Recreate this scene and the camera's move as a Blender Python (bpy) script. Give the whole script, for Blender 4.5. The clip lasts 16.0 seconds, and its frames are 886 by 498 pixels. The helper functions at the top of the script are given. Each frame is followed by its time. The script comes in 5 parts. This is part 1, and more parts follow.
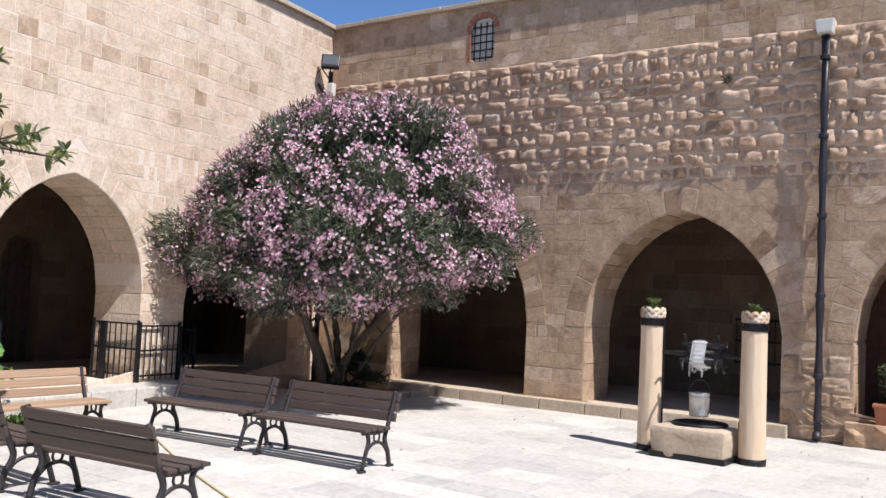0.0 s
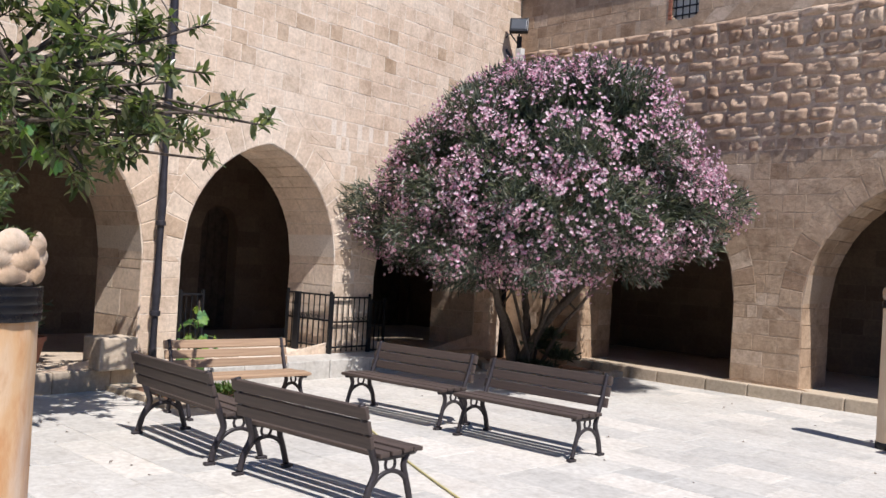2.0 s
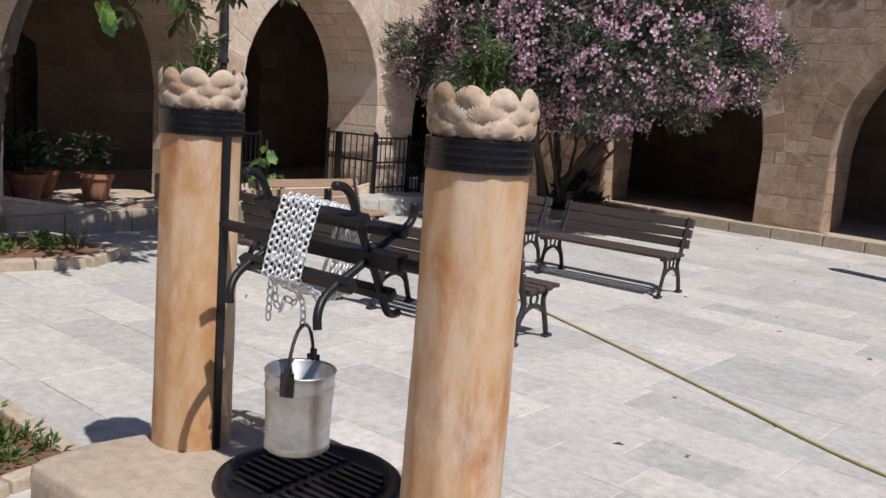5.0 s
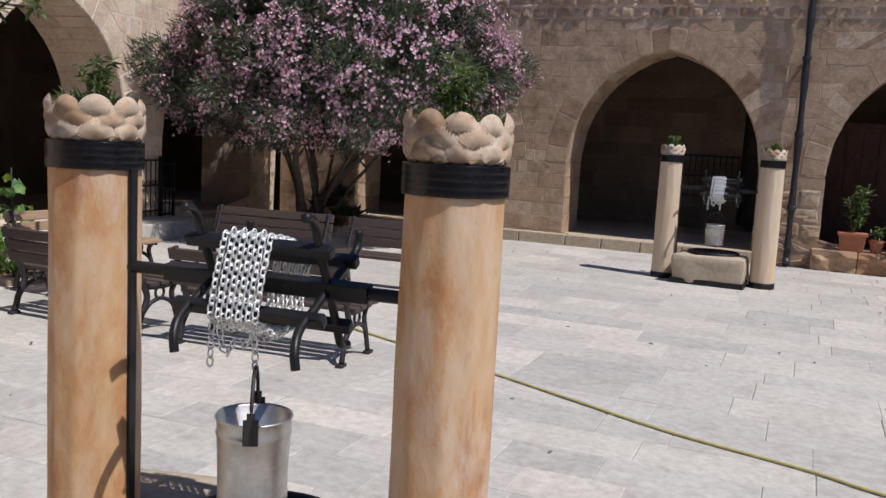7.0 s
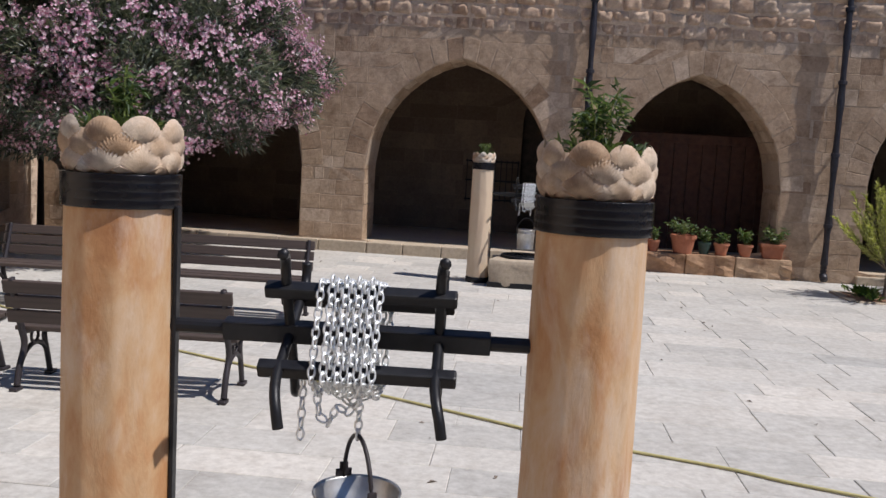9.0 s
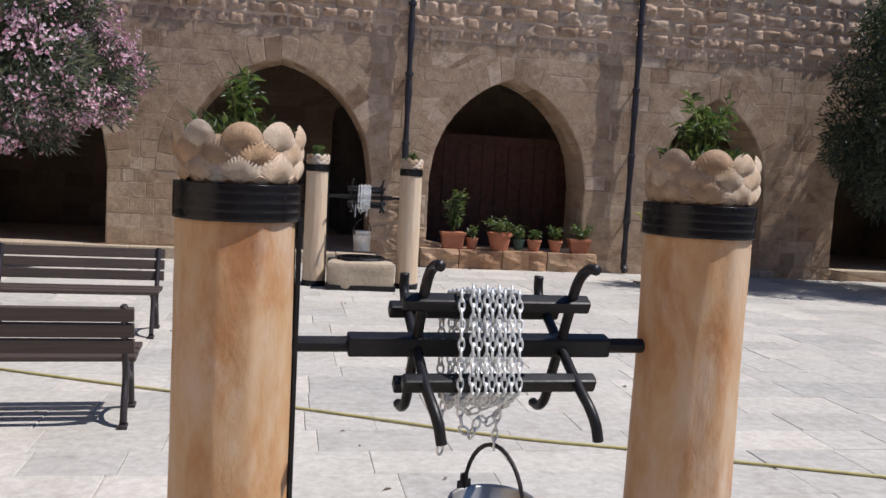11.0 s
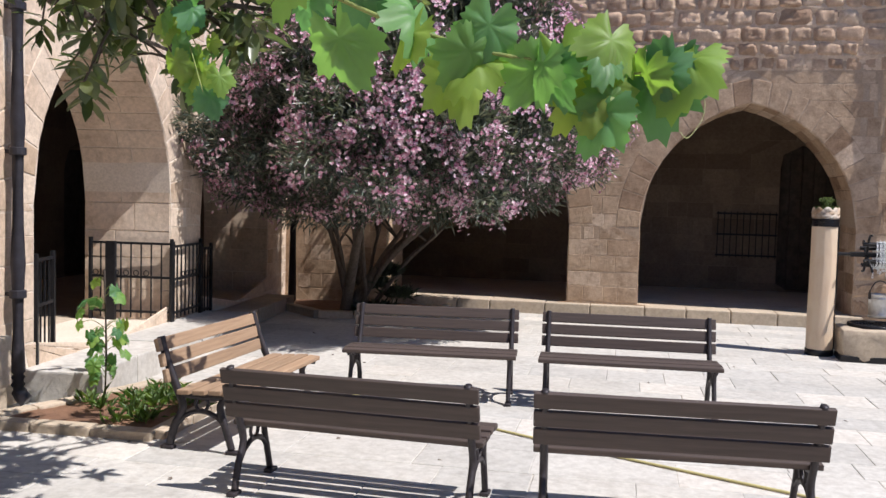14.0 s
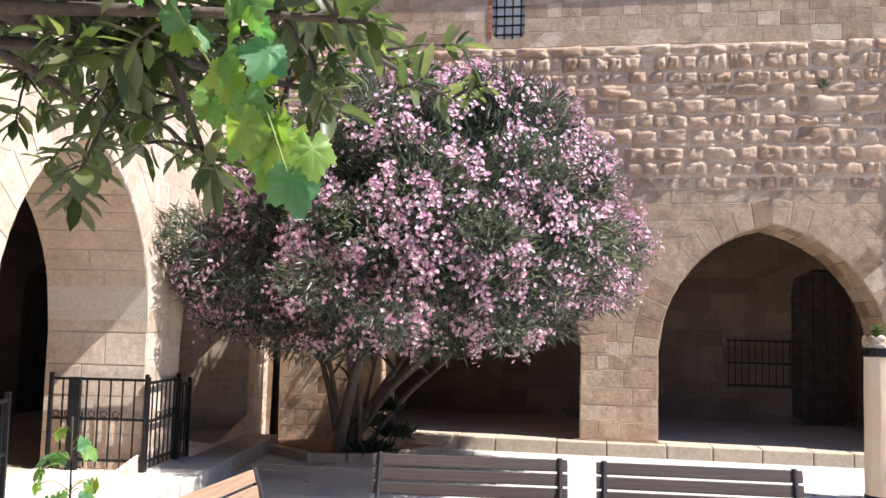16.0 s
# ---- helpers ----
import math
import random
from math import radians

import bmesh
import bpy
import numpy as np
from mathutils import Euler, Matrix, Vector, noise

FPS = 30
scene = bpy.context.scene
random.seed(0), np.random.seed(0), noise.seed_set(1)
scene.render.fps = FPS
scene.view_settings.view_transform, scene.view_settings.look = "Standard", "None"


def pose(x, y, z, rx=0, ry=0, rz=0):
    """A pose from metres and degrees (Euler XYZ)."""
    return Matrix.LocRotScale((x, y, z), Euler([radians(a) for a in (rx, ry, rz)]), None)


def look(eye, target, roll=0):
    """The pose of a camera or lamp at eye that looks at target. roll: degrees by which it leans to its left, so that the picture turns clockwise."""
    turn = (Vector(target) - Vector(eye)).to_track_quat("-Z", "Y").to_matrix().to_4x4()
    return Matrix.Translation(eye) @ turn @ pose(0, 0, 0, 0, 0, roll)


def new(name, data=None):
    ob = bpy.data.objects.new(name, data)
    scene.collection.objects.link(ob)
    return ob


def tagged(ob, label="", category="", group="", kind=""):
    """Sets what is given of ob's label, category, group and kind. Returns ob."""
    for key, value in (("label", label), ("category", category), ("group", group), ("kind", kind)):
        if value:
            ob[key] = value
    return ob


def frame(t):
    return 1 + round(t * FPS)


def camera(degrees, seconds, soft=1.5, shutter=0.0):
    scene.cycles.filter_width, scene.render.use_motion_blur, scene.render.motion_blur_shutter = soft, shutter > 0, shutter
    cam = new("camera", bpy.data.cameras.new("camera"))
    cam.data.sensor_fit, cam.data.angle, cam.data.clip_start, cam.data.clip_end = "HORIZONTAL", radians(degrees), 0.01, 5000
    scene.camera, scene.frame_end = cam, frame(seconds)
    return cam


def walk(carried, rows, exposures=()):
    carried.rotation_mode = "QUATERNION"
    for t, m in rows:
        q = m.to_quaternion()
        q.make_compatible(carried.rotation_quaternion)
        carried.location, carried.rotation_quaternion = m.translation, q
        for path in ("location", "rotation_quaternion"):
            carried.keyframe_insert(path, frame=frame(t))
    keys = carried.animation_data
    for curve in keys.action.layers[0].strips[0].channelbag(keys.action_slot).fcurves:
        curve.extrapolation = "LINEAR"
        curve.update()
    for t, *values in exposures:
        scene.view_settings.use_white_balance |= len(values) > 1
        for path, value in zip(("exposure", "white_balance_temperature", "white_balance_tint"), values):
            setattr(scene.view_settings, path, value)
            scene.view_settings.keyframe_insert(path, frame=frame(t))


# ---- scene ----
cam = camera(53.5, 16.0)
PATH = [
    (0, (0.164, 0.010, 1.810), (-0.949, 1.668, 1.920), 2.6),
    (0.5, (-0.050, 0.043, 1.819), (-1.225, 1.659, 1.914), 2.5),
    (1, (-0.269, 0.134, 1.788), (-1.467, 1.733, 1.873), 2.7),
    (1.5, (-0.449, 0.206, 1.816), (-1.673, 1.786, 1.877), 3.0),
    (2, (-0.591, 0.272, 1.792), (-1.995, 1.696, 1.823), 3.4),
    (2.5, (-0.772, 0.230, 1.813), (-2.340, 1.471, 1.772), 4.4),
    (3, (-0.860, -0.037, 1.782), (-2.469, 1.146, 1.672), 3.8),
    (3.5, (-1.028, -0.278, 1.745), (-2.590, 0.958, 1.561), 3.9),
    (4, (-1.209, -0.515, 1.758), (-2.693, 0.797, 1.480), 4.3),
    (6.5, (-1.906, -1.290, 1.742), (-2.801, 0.480, 1.479), 3.2),
    (7, (-2.131, -1.322, 1.739), (-2.883, 0.514, 1.487), 3.1),
    (7.5, (-2.423, -1.302, 1.754), (-3.036, 0.586, 1.508), 3.4),
    (8, (-2.673, -1.334, 1.763), (-3.160, 0.592, 1.527), 3.3),
    (8.5, (-2.986, -1.334, 1.767), (-3.335, 0.622, 1.539), 3.2),
    (11, (-4.242, -1.292, 1.732), (-3.892, 0.668, 1.545), 3.1),
    (11.5, (-4.578, -1.294, 1.776), (-4.295, 0.676, 1.579), 2.4),
    (12, (-4.956, -1.166, 1.759), (-4.833, 0.821, 1.571), 2.4),
    (12.5, (-5.331, -1.009, 1.754), (-5.376, 0.983, 1.574), 2.3),
    (13, (-5.660, -0.870, 1.755), (-5.879, 1.111, 1.587), 2.3),
    (13.5, (-5.915, -0.708, 1.765), (-6.253, 1.257, 1.613), 1.8),
    (14, (-6.227, -0.511, 1.794), (-6.634, 1.444, 1.679), 1.5),
    (14.5, (-6.439, -0.268, 1.814), (-6.877, 1.683, 1.757), 1.5),
    (15, (-6.662, 0.056, 1.832), (-7.094, 2.009, 1.860), 1.4),
    (15.5, (-6.833, 0.294, 1.824), (-7.219, 2.254, 1.930), 1.3),
    (16, (-7.031, 0.507, 1.817), (-7.357, 2.473, 1.987), 1.4),
]
walk(cam, [(t, look(eye, target, roll)) for t, eye, target, roll in PATH],
     [(t, e, 6330, 13) for t, e in ((0, 0.45), (1.5, 0.36), (2.5, 0.22), (3, 0.12), (4, -0.05), (7, -0.26), (8.5, -0.2), (11, -0.1), (12, 0.0), (13, 0.14), (14.5, 0.5), (15.2, 0.82), (16, 1.02))])

# ---- world, sun, exposure ----
EL, AZ = 58.0, -14.5
world = bpy.data.worlds.new("sky")
scene.world = world
world.use_nodes = True
wn = world.node_tree.nodes
sky = wn.new("ShaderNodeTexSky")
sky.sky_type = 'NISHITA'
sky.sun_disc = False
sky.sun_elevation = radians(EL)
sky.sun_rotation = radians(90 - AZ)
sky.air_density, sky.dust_density, sky.ozone_density = 1.0, 0.0, 10.0
wn["Background"].inputs["Strength"].default_value = 0.095
world.node_tree.links.new(sky.outputs["Color"], wn["Background"].inputs["Color"])
sun = new("sun", bpy.data.lights.new("sun", 'SUN'))
sun.data.energy, sun.data.angle, sun.data.color = 5.0, radians(0.55), (1.0, 0.96, 0.915)
ce = math.cos(radians(EL))
sun.matrix_basis = look((40 * ce * math.cos(radians(AZ)), 40 * ce * math.sin(radians(AZ)), 40 * math.sin(radians(EL))), (0, 0, 0))

# ---- mesh helpers ----
rnd = random.Random(7)
npr = np.random.RandomState(11)


def mesh_of(name, verts, faces, mats=(), smooth=False):
    me = bpy.data.meshes.new(name)
    me.from_pydata(verts, [], faces)
    for m in mats:
        me.materials.append(m)
    if smooth:
        me.shade_smooth()
    me.update()
    return me


def finish(name, bm, material, parent=None, label="", smooth=False, matrix=None):
    me = bpy.data.meshes.new(name)
    bmesh.ops.recalc_face_normals(bm, faces=bm.faces)
    bm.to_mesh(me)
    bm.free()
    me.materials.append(material)
    if smooth:
        me.shade_smooth()
    ob = new(name, me)
    if parent is not None:
        ob.parent = parent
    if matrix is not None:
        ob.matrix_basis = matrix
    if label:
        ob["label"] = label
    return ob


def part(name, bm, material, parent, label="", smooth=False, matrix=None):
    return finish(name, bm, material, parent, label, smooth, matrix)


def thing(name, label, category, matrix, group="", kind=""):
    ob = new(name)
    ob.empty_display_size = 0.1
    ob.matrix_basis = matrix
    return tagged(ob, label, category, group, kind)


def box(bm, c, s, m=None, bevel=0.0):
    r = bmesh.ops.create_cube(bm, size=1.0)
    vs = r["verts"]
    for v in vs:
        v.co = Vector((v.co.x * s[0], v.co.y * s[1], v.co.z * s[2]))
    if bevel:
        es = list({e for v in vs for e in v.link_edges})
        out = bmesh.ops.bevel(bm, geom=es, offset=bevel, segments=2, affect='EDGES', profile=0.6)
        vs = list({v for f in out["faces"] for v in f.verts} | {v for v in vs if v.is_valid})
    for v in vs:
        if m is not None:
            v.co = m @ v.co
        v.co += Vector(c)
    return vs


def lathe(bm, prof, n=24, c=(0, 0, 0), cap=True, wob=0.0):
    rings = []
    for r, z in prof:
        rings.append([bm.verts.new((c[0] + r * math.cos(2 * math.pi * i / n), c[1] + r * math.sin(2 * math.pi * i / n), c[2] + z)) for i in range(n)])
    for a, b in zip(rings, rings[1:]):
        for i in range(n):
            bm.faces.new((a[i], a[(i + 1) % n], b[(i + 1) % n], b[i]))
    if cap:
        bm.faces.new(rings[0][::-1])
        bm.faces.new(rings[-1])
    return rings


def tube(bm, pts, radius, n=8, flat=1.0, up=(0, 0, 1)):
    pts = [Vector(p) for p in pts]
    rings = []
    rad = radius if isinstance(radius, (list, tuple)) else [radius] * len(pts)
    side = None
    for i, p in enumerate(pts):
        d = (pts[min(i + 1, len(pts) - 1)] - pts[max(i - 1, 0)]).normalized()
        ref = Vector(up)
        if abs(d.dot(ref)) > 0.97:
            ref = Vector((1, 0, 0)) if side is None else side
        a = d.cross(ref).normalized()
        if side is not None and a.dot(side) < 0:
            a = -a
        side = a
        b = a.cross(d).normalized()
        rings.append([bm.verts.new(p + rad[i] * (math.cos(t) * a + flat * math.sin(t) * b)) for t in [2 * math.pi * (k + 0.5) / n for k in range(n)]])
    for r0, r1 in zip(rings, rings[1:]):
        for i in range(n):
            bm.faces.new((r0[i], r0[(i + 1) % n], r1[(i + 1) % n], r1[i]))
    bm.faces.new(rings[0][::-1])
    bm.faces.new(rings[-1])


def curve_pts(ctrl, n=8):
    ctrl = [Vector(c) for c in ctrl]
    out = []
    for i in range(len(ctrl) - 1):
        p0, p1, p2, p3 = ctrl[max(i - 1, 0)], ctrl[i], ctrl[i + 1], ctrl[min(i + 2, len(ctrl) - 1)]
        for k in range(n):
            t = k / n
            out.append(0.5 * ((2 * p1) + (p2 - p0) * t + (2 * p0 - 5 * p1 + 4 * p2 - p3) * t * t + (3 * p1 - p0 - 3 * p2 + p3) * t ** 3))
    out.append(ctrl[-1])
    return out


# ---- materials ----
def base_mat(name):
    m = bpy.data.materials.new(name)
    m.use_nodes = True
    nt = m.node_tree
    return m, nt, nt.nodes, nt.links, nt.nodes["Principled BSDF"]


def piece_random(nt):
    oi = nt.nodes.new("ShaderNodeObjectInfo")
    ge = nt.nodes.new("ShaderNodeNewGeometry")
    ad = nt.nodes.new("ShaderNodeMath"); ad.operation = 'ADD'
    fr = nt.nodes.new("ShaderNodeMath"); fr.operation = 'FRACT'
    nt.links.new(oi.outputs["Random"], ad.inputs[0])
    nt.links.new(ge.outputs["Random Per Island"], ad.inputs[1])
    nt.links.new(ad.outputs[0], fr.inputs[0])
    return fr.outputs[0]


def ramp(nt, src, stops):
    r = nt.nodes.new("ShaderNodeValToRGB")
    els = r.color_ramp.elements
    while len(els) < len(stops):
        els.new(0.5)
    for e, (p, c) in zip(els, stops):
        e.position, e.color = p, (*c, 1)
    nt.links.new(src, r.inputs[0])
    return r.outputs[0]


def noise_tex(nt, scale, detail=6, rough=0.6, vec=None, dist=0.0):
    n = nt.nodes.new("ShaderNodeTexNoise")
    n.inputs["Scale"].default_value, n.inputs["Detail"].default_value = scale, detail
    n.inputs["Roughness"].default_value, n.inputs["Distortion"].default_value = rough, dist
    if vec is not None:
        nt.links.new(vec, n.inputs["Vector"])
    return n.outputs["Fac"]


def world_vec(nt, stretch=(1, 1, 1)):
    g = nt.nodes.new("ShaderNodeNewGeometry")
    mp = nt.nodes.new("ShaderNodeMapping")
    mp.inputs["Scale"].default_value = stretch
    nt.links.new(g.outputs["Position"], mp.inputs["Vector"])
    return mp.outputs[0]


def mix(nt, a, b, fac, mode='MIX'):
    n = nt.nodes.new("ShaderNodeMix")
    n.data_type, n.blend_type = 'RGBA', mode
    for sock, val in ((n.inputs[6], a), (n.inputs[7], b), (n.inputs[0], fac)):
        if isinstance(val, bpy.types.NodeSocket):
            nt.links.new(val, sock)
        elif isinstance(val, tuple):
            sock.default_value = (*val, 1)
        else:
            sock.default_value = val
    return n.outputs[2]


def bump(nt, p, height, strength=0.4, dist=0.01):
    b = nt.nodes.new("ShaderNodeBump")
    b.inputs["Strength"].default_value, b.inputs["Distance"].default_value = strength, dist
    nt.links.new(height, b.inputs["Height"])
    nt.links.new(b.outputs[0], p.inputs["Normal"])


def stone_mat(name, dark, mid, light, stain, grain=22.0, rough=0.9, relief=0.5, patch=0.7, spots=0.0, blotch=0.0, odd=0.35):
    m, nt, N, L, p = base_mat(name)
    v = world_vec(nt)
    col = ramp(nt, piece_random(nt), [(0.0, dark), (odd, mid), (0.7, mid), (1.0, light)])
    big = noise_tex(nt, patch, 5, 0.65, v)
    fac = ramp(nt, big, [(0.42, (0, 0, 0)), (0.68, (0.75, 0.75, 0.75))])
    col = mix(nt, col, stain, fac)
    fine = noise_tex(nt, grain, 8, 0.7, v)
    tone = ramp(nt, fine, [(0.25, (0.62, 0.6, 0.58)), (0.6, (1.0, 1.0, 1.0)), (0.85, (1.14, 1.13, 1.1))])
    col = mix(nt, col, tone, 0.8, 'MULTIPLY')
    if blotch:
        bl = noise_tex(nt, 3.2, 7, 0.7, v)
        col = mix(nt, col, ramp(nt, bl, [(0.28, (0.52, 0.46, 0.41)), (0.5, (0.97, 0.96, 0.95)), (0.74, (1.22, 1.21, 1.2))]), blotch, 'MULTIPLY')
    if spots:
        sp = noise_tex(nt, 5.0, 9, 0.75, v)
        col = mix(nt, col, (0.1, 0.085, 0.07), ramp(nt, sp, [(0.6, (0, 0, 0)), (0.74, (spots, spots, spots))]))
    L.new(col, p.inputs["Base Color"])
    p.inputs["Roughness"].default_value = rough
    p.inputs["Specular IOR Level"].default_value = 0.2
    mid2 = noise_tex(nt, grain * 0.3, 8, 0.72, v)
    bump(nt, p, mid2, relief, 0.025)
    return m


ASHLAR = stone_mat("ashlar_limestone", (0.31, 0.205, 0.135), (0.49, 0.36, 0.25), (0.64, 0.505, 0.385), (0.43, 0.3, 0.2), spots=0.45, blotch=0.9, relief=0.7, odd=0.22)
ASHLAR_W = stone_mat("pale_limestone", (0.46, 0.33, 0.22), (0.67, 0.52, 0.39), (0.74, 0.61, 0.48), (0.76, 0.64, 0.52), patch=0.45, relief=0.5, spots=0.25, blotch=0.6, odd=0.12)
MORTAR_W = stone_mat("pale_lime_mortar", (0.78, 0.68, 0.57), (0.78, 0.68, 0.57), (0.78, 0.68, 0.57), (0.7, 0.58, 0.46), grain=40)
RUBBLE = stone_mat("rubble_limestone", (0.42, 0.28, 0.19), (0.56, 0.4, 0.285), (0.68, 0.53, 0.4), (0.54, 0.38, 0.265), grain=16, relief=1.0, spots=0.4, blotch=0.8)
RUBBLE_MORTAR = stone_mat("smeared_lime_mortar", (0.68, 0.52, 0.385), (0.68, 0.52, 0.385), (0.68, 0.52, 0.385), (0.57, 0.415, 0.29), grain=16, relief=0.8, patch=1.6, spots=0.2, blotch=0.6)
ERODED = stone_mat("eroded_limestone", (0.33, 0.19, 0.11), (0.44, 0.28, 0.17), (0.54, 0.39, 0.26), (0.36, 0.21, 0.13), grain=14, relief=1.0, patch=2.0, blotch=0.9)
MORTAR = stone_mat("lime_mortar", (0.47, 0.36, 0.265), (0.47, 0.36, 0.265), (0.47, 0.36, 0.265), (0.38, 0.275, 0.19), grain=40, patch=1.5)
SLAB = stone_mat("paving_limestone", (0.47, 0.46, 0.43), (0.57, 0.55, 0.505), (0.68, 0.64, 0.575), (0.5, 0.475, 0.43), grain=14, rough=0.75, relief=0.35, patch=0.8, spots=0.3, blotch=0.4)
JOINT = stone_mat("paving_joint", (0.54, 0.5, 0.45), (0.54, 0.5, 0.45), (0.54, 0.5, 0.45), (0.43, 0.395, 0.35), grain=30, patch=1.1)
CURB = stone_mat("curb_stone", (0.45, 0.38, 0.29), (0.52, 0.43, 0.32), (0.57, 0.47, 0.36), (0.42, 0.34, 0.26), grain=18)
SHELL = stone_mat("cast_shell_stone", (0.6, 0.41, 0.26), (0.7, 0.58, 0.46), (0.83, 0.77, 0.69), (0.57, 0.38, 0.24), grain=35, patch=11.0, relief=0.3, rough=0.55, blotch=0.4)
SOIL = stone_mat("dry_soil", (0.2, 0.11, 0.068), (0.24, 0.135, 0.085), (0.28, 0.165, 0.105), (0.16, 0.09, 0.06), grain=30, relief=1.0, patch=3.0)
TERRACOTTA = stone_mat("terracotta", (0.42, 0.16, 0.09), (0.46, 0.19, 0.11), (0.5, 0.24, 0.15), (0.38, 0.16, 0.1), grain=20, patch=5.0, relief=0.15)
BRICK = stone_mat("red_brick", (0.33, 0.13, 0.08), (0.38, 0.16, 0.1), (0.42, 0.2, 0.13), (0.3, 0.14, 0.1), grain=25)
DARKPOT = stone_mat("green_glazed_pot", (0.05, 0.09, 0.07), (0.06, 0.1, 0.08), (0.07, 0.11, 0.09), (0.05, 0.08, 0.07), rough=0.4, relief=0.1)


def column_mat(name="painted_plaster_column", pale=0.0):
    m, nt, N, L, p = base_mat(name)
    v = world_vec(nt, (1, 1, 0.42))
    col = ramp(nt, noise_tex(nt, 7.0, 7, 0.62, v, 0.25), [(0.26, (0.36, 0.15, 0.055)), (0.4, (0.5, 0.25, 0.105)), (0.52, (0.58, 0.36, 0.19)), (0.64, (0.62, 0.44, 0.28)), (0.78, (0.47, 0.24, 0.11))])
    v2 = world_vec(nt, (1, 1, 0.35))
    col = mix(nt, col, (0.68, 0.57, 0.46), ramp(nt, noise_tex(nt, 4.2, 7, 0.68, v2, 0.3), [(0.52, (0, 0, 0)), (0.7, (0.75, 0.75, 0.75))]))
    v4 = world_vec(nt, (1, 1, 0.6))
    col = mix(nt, col, (0.3, 0.2, 0.13), ramp(nt, noise_tex(nt, 13.0, 8, 0.75, v4, 0.4), [(0.64, (0, 0, 0)), (0.76, (0.45, 0.45, 0.45))]))
    if pale:
        col = mix(nt, col, (0.66, 0.55, 0.41), pale)
    L.new(col, p.inputs["Base Color"])
    p.inputs["Roughness"].default_value = 0.6
    v3 = world_vec(nt, (1, 1, 0.5))
    bump(nt, p, noise_tex(nt, 10.0, 8, 0.62, v3, 0.3), 0.5, 0.014)
    return m


COLUMN = column_mat()
COLUMN_PALE = column_mat("pale_plaster_column", 0.72)


def simple(name, color, rough=0.5, metal=0.0, var=0.25, scale=18.0, relief=0.1, spec=0.4):
    m, nt, N, L, p = base_mat(name)
    v = world_vec(nt)
    f = noise_tex(nt, scale, 6, 0.6, v)
    dark = tuple(c * (1 - var) for c in color)
    light = tuple(min(1, c * (1 + var)) for c in color)
    L.new(ramp(nt, f, [(0.3, dark), (0.7, light)]), p.inputs["Base Color"])
    p.inputs["Metallic"].default_value = metal
    p.inputs["Specular IOR Level"].default_value = spec
    r = ramp(nt, noise_tex(nt, scale * 0.4, 4, 0.6, v), [(0.3, (rough * 0.8,) * 3), (0.7, (min(1, rough * 1.2),) * 3)])
    L.new(r, p.inputs["Roughness"])
    bump(nt, p, f, relief, 0.004)
    return m


BLACK = simple("black_painted_iron", (0.011, 0.011, 0.013), 0.44, 0.0, 0.35, 30, 0.35, 0.35)
BAND = simple("glossy_black_band", (0.007, 0.007, 0.009), 0.26, 0.0, 0.3, 25, 0.25, 0.4)
PIPE = simple("dark_painted_pipe", (0.03, 0.028, 0.035), 0.45, 0.0, 0.3, 12, 0.15)
CASTIRON = simple("dark_cast_iron", (0.03, 0.025, 0.028), 0.5, 0.0, 0.3, 40, 0.4)
ZINC = simple("galvanised_steel", (0.5, 0.5, 0.49), 0.38, 0.85, 0.18, 22, 0.12)
CHAINM = simple("bright_zinc_chain", (0.82, 0.84, 0.84), 0.4, 0.5, 0.12, 40, 0.05)
HOSE = simple("yellow_hose", (0.5, 0.44, 0.2), 0.5, 0.0, 0.15, 10, 0.05)
YPOLE = simple("yellowed_paint", (0.5, 0.42, 0.16), 0.6, 0.0, 0.2, 10, 0.1)
GLASS_LAMP = simple("lamp_lens", (0.1, 0.105, 0.11), 0.15, 0.0, 0.1, 5, 0.0, 0.6)
PALE = simple("pale_plastic", (0.62, 0.6, 0.55), 0.5, 0.0, 0.1, 8, 0.05)
DARKWOOD = simple("old_reddish_boards", (0.1, 0.042, 0.026), 0.7, 0.0, 0.4, 9, 0.4)
DOORWOOD = simple("dark_door_wood", (0.075, 0.055, 0.042), 0.7, 0.0, 0.4, 9, 0.4)
# gallery masonry toned dark: the shade behind the arches is put into its colour
PLASTER = stone_mat("shade_dark_gallery_stone", (0.17, 0.125, 0.09), (0.23, 0.17, 0.122), (0.28, 0.21, 0.152), (0.155, 0.11, 0.08), grain=20, relief=0.4)


def wood_mat(name, dark, light, rough=0.6):
    m, nt, N, L, p = base_mat(name)
    tc = nt.nodes.new("ShaderNodeTexCoord")
    mp = nt.nodes.new("ShaderNodeMapping")
    mp.inputs["Scale"].default_value = (0.8, 14, 14)
    L.new(tc.outputs["Object"], mp.inputs["Vector"])
    f = noise_tex(nt, 3.0, 8, 0.65, mp.outputs[0], 0.4)
    col = ramp(nt, f, [(0.3, dark), (0.7, light)])
    col = mix(nt, col, (1.25, 1.22, 1.2), piece_random(nt), 'MULTIPLY')
    L.new(col, p.inputs["Base Color"])
    p.inputs["Roughness"].default_value = rough
    bump(nt, p, f, 0.35, 0.004)
    return m


SLAT = wood_mat("brown_stained_slat", (0.042, 0.03, 0.026), (0.075, 0.055, 0.046), 0.6)
SLAT_PALE = wood_mat("pale_brown_slat", (0.24, 0.155, 0.095), (0.36, 0.25, 0.16), 0.6)


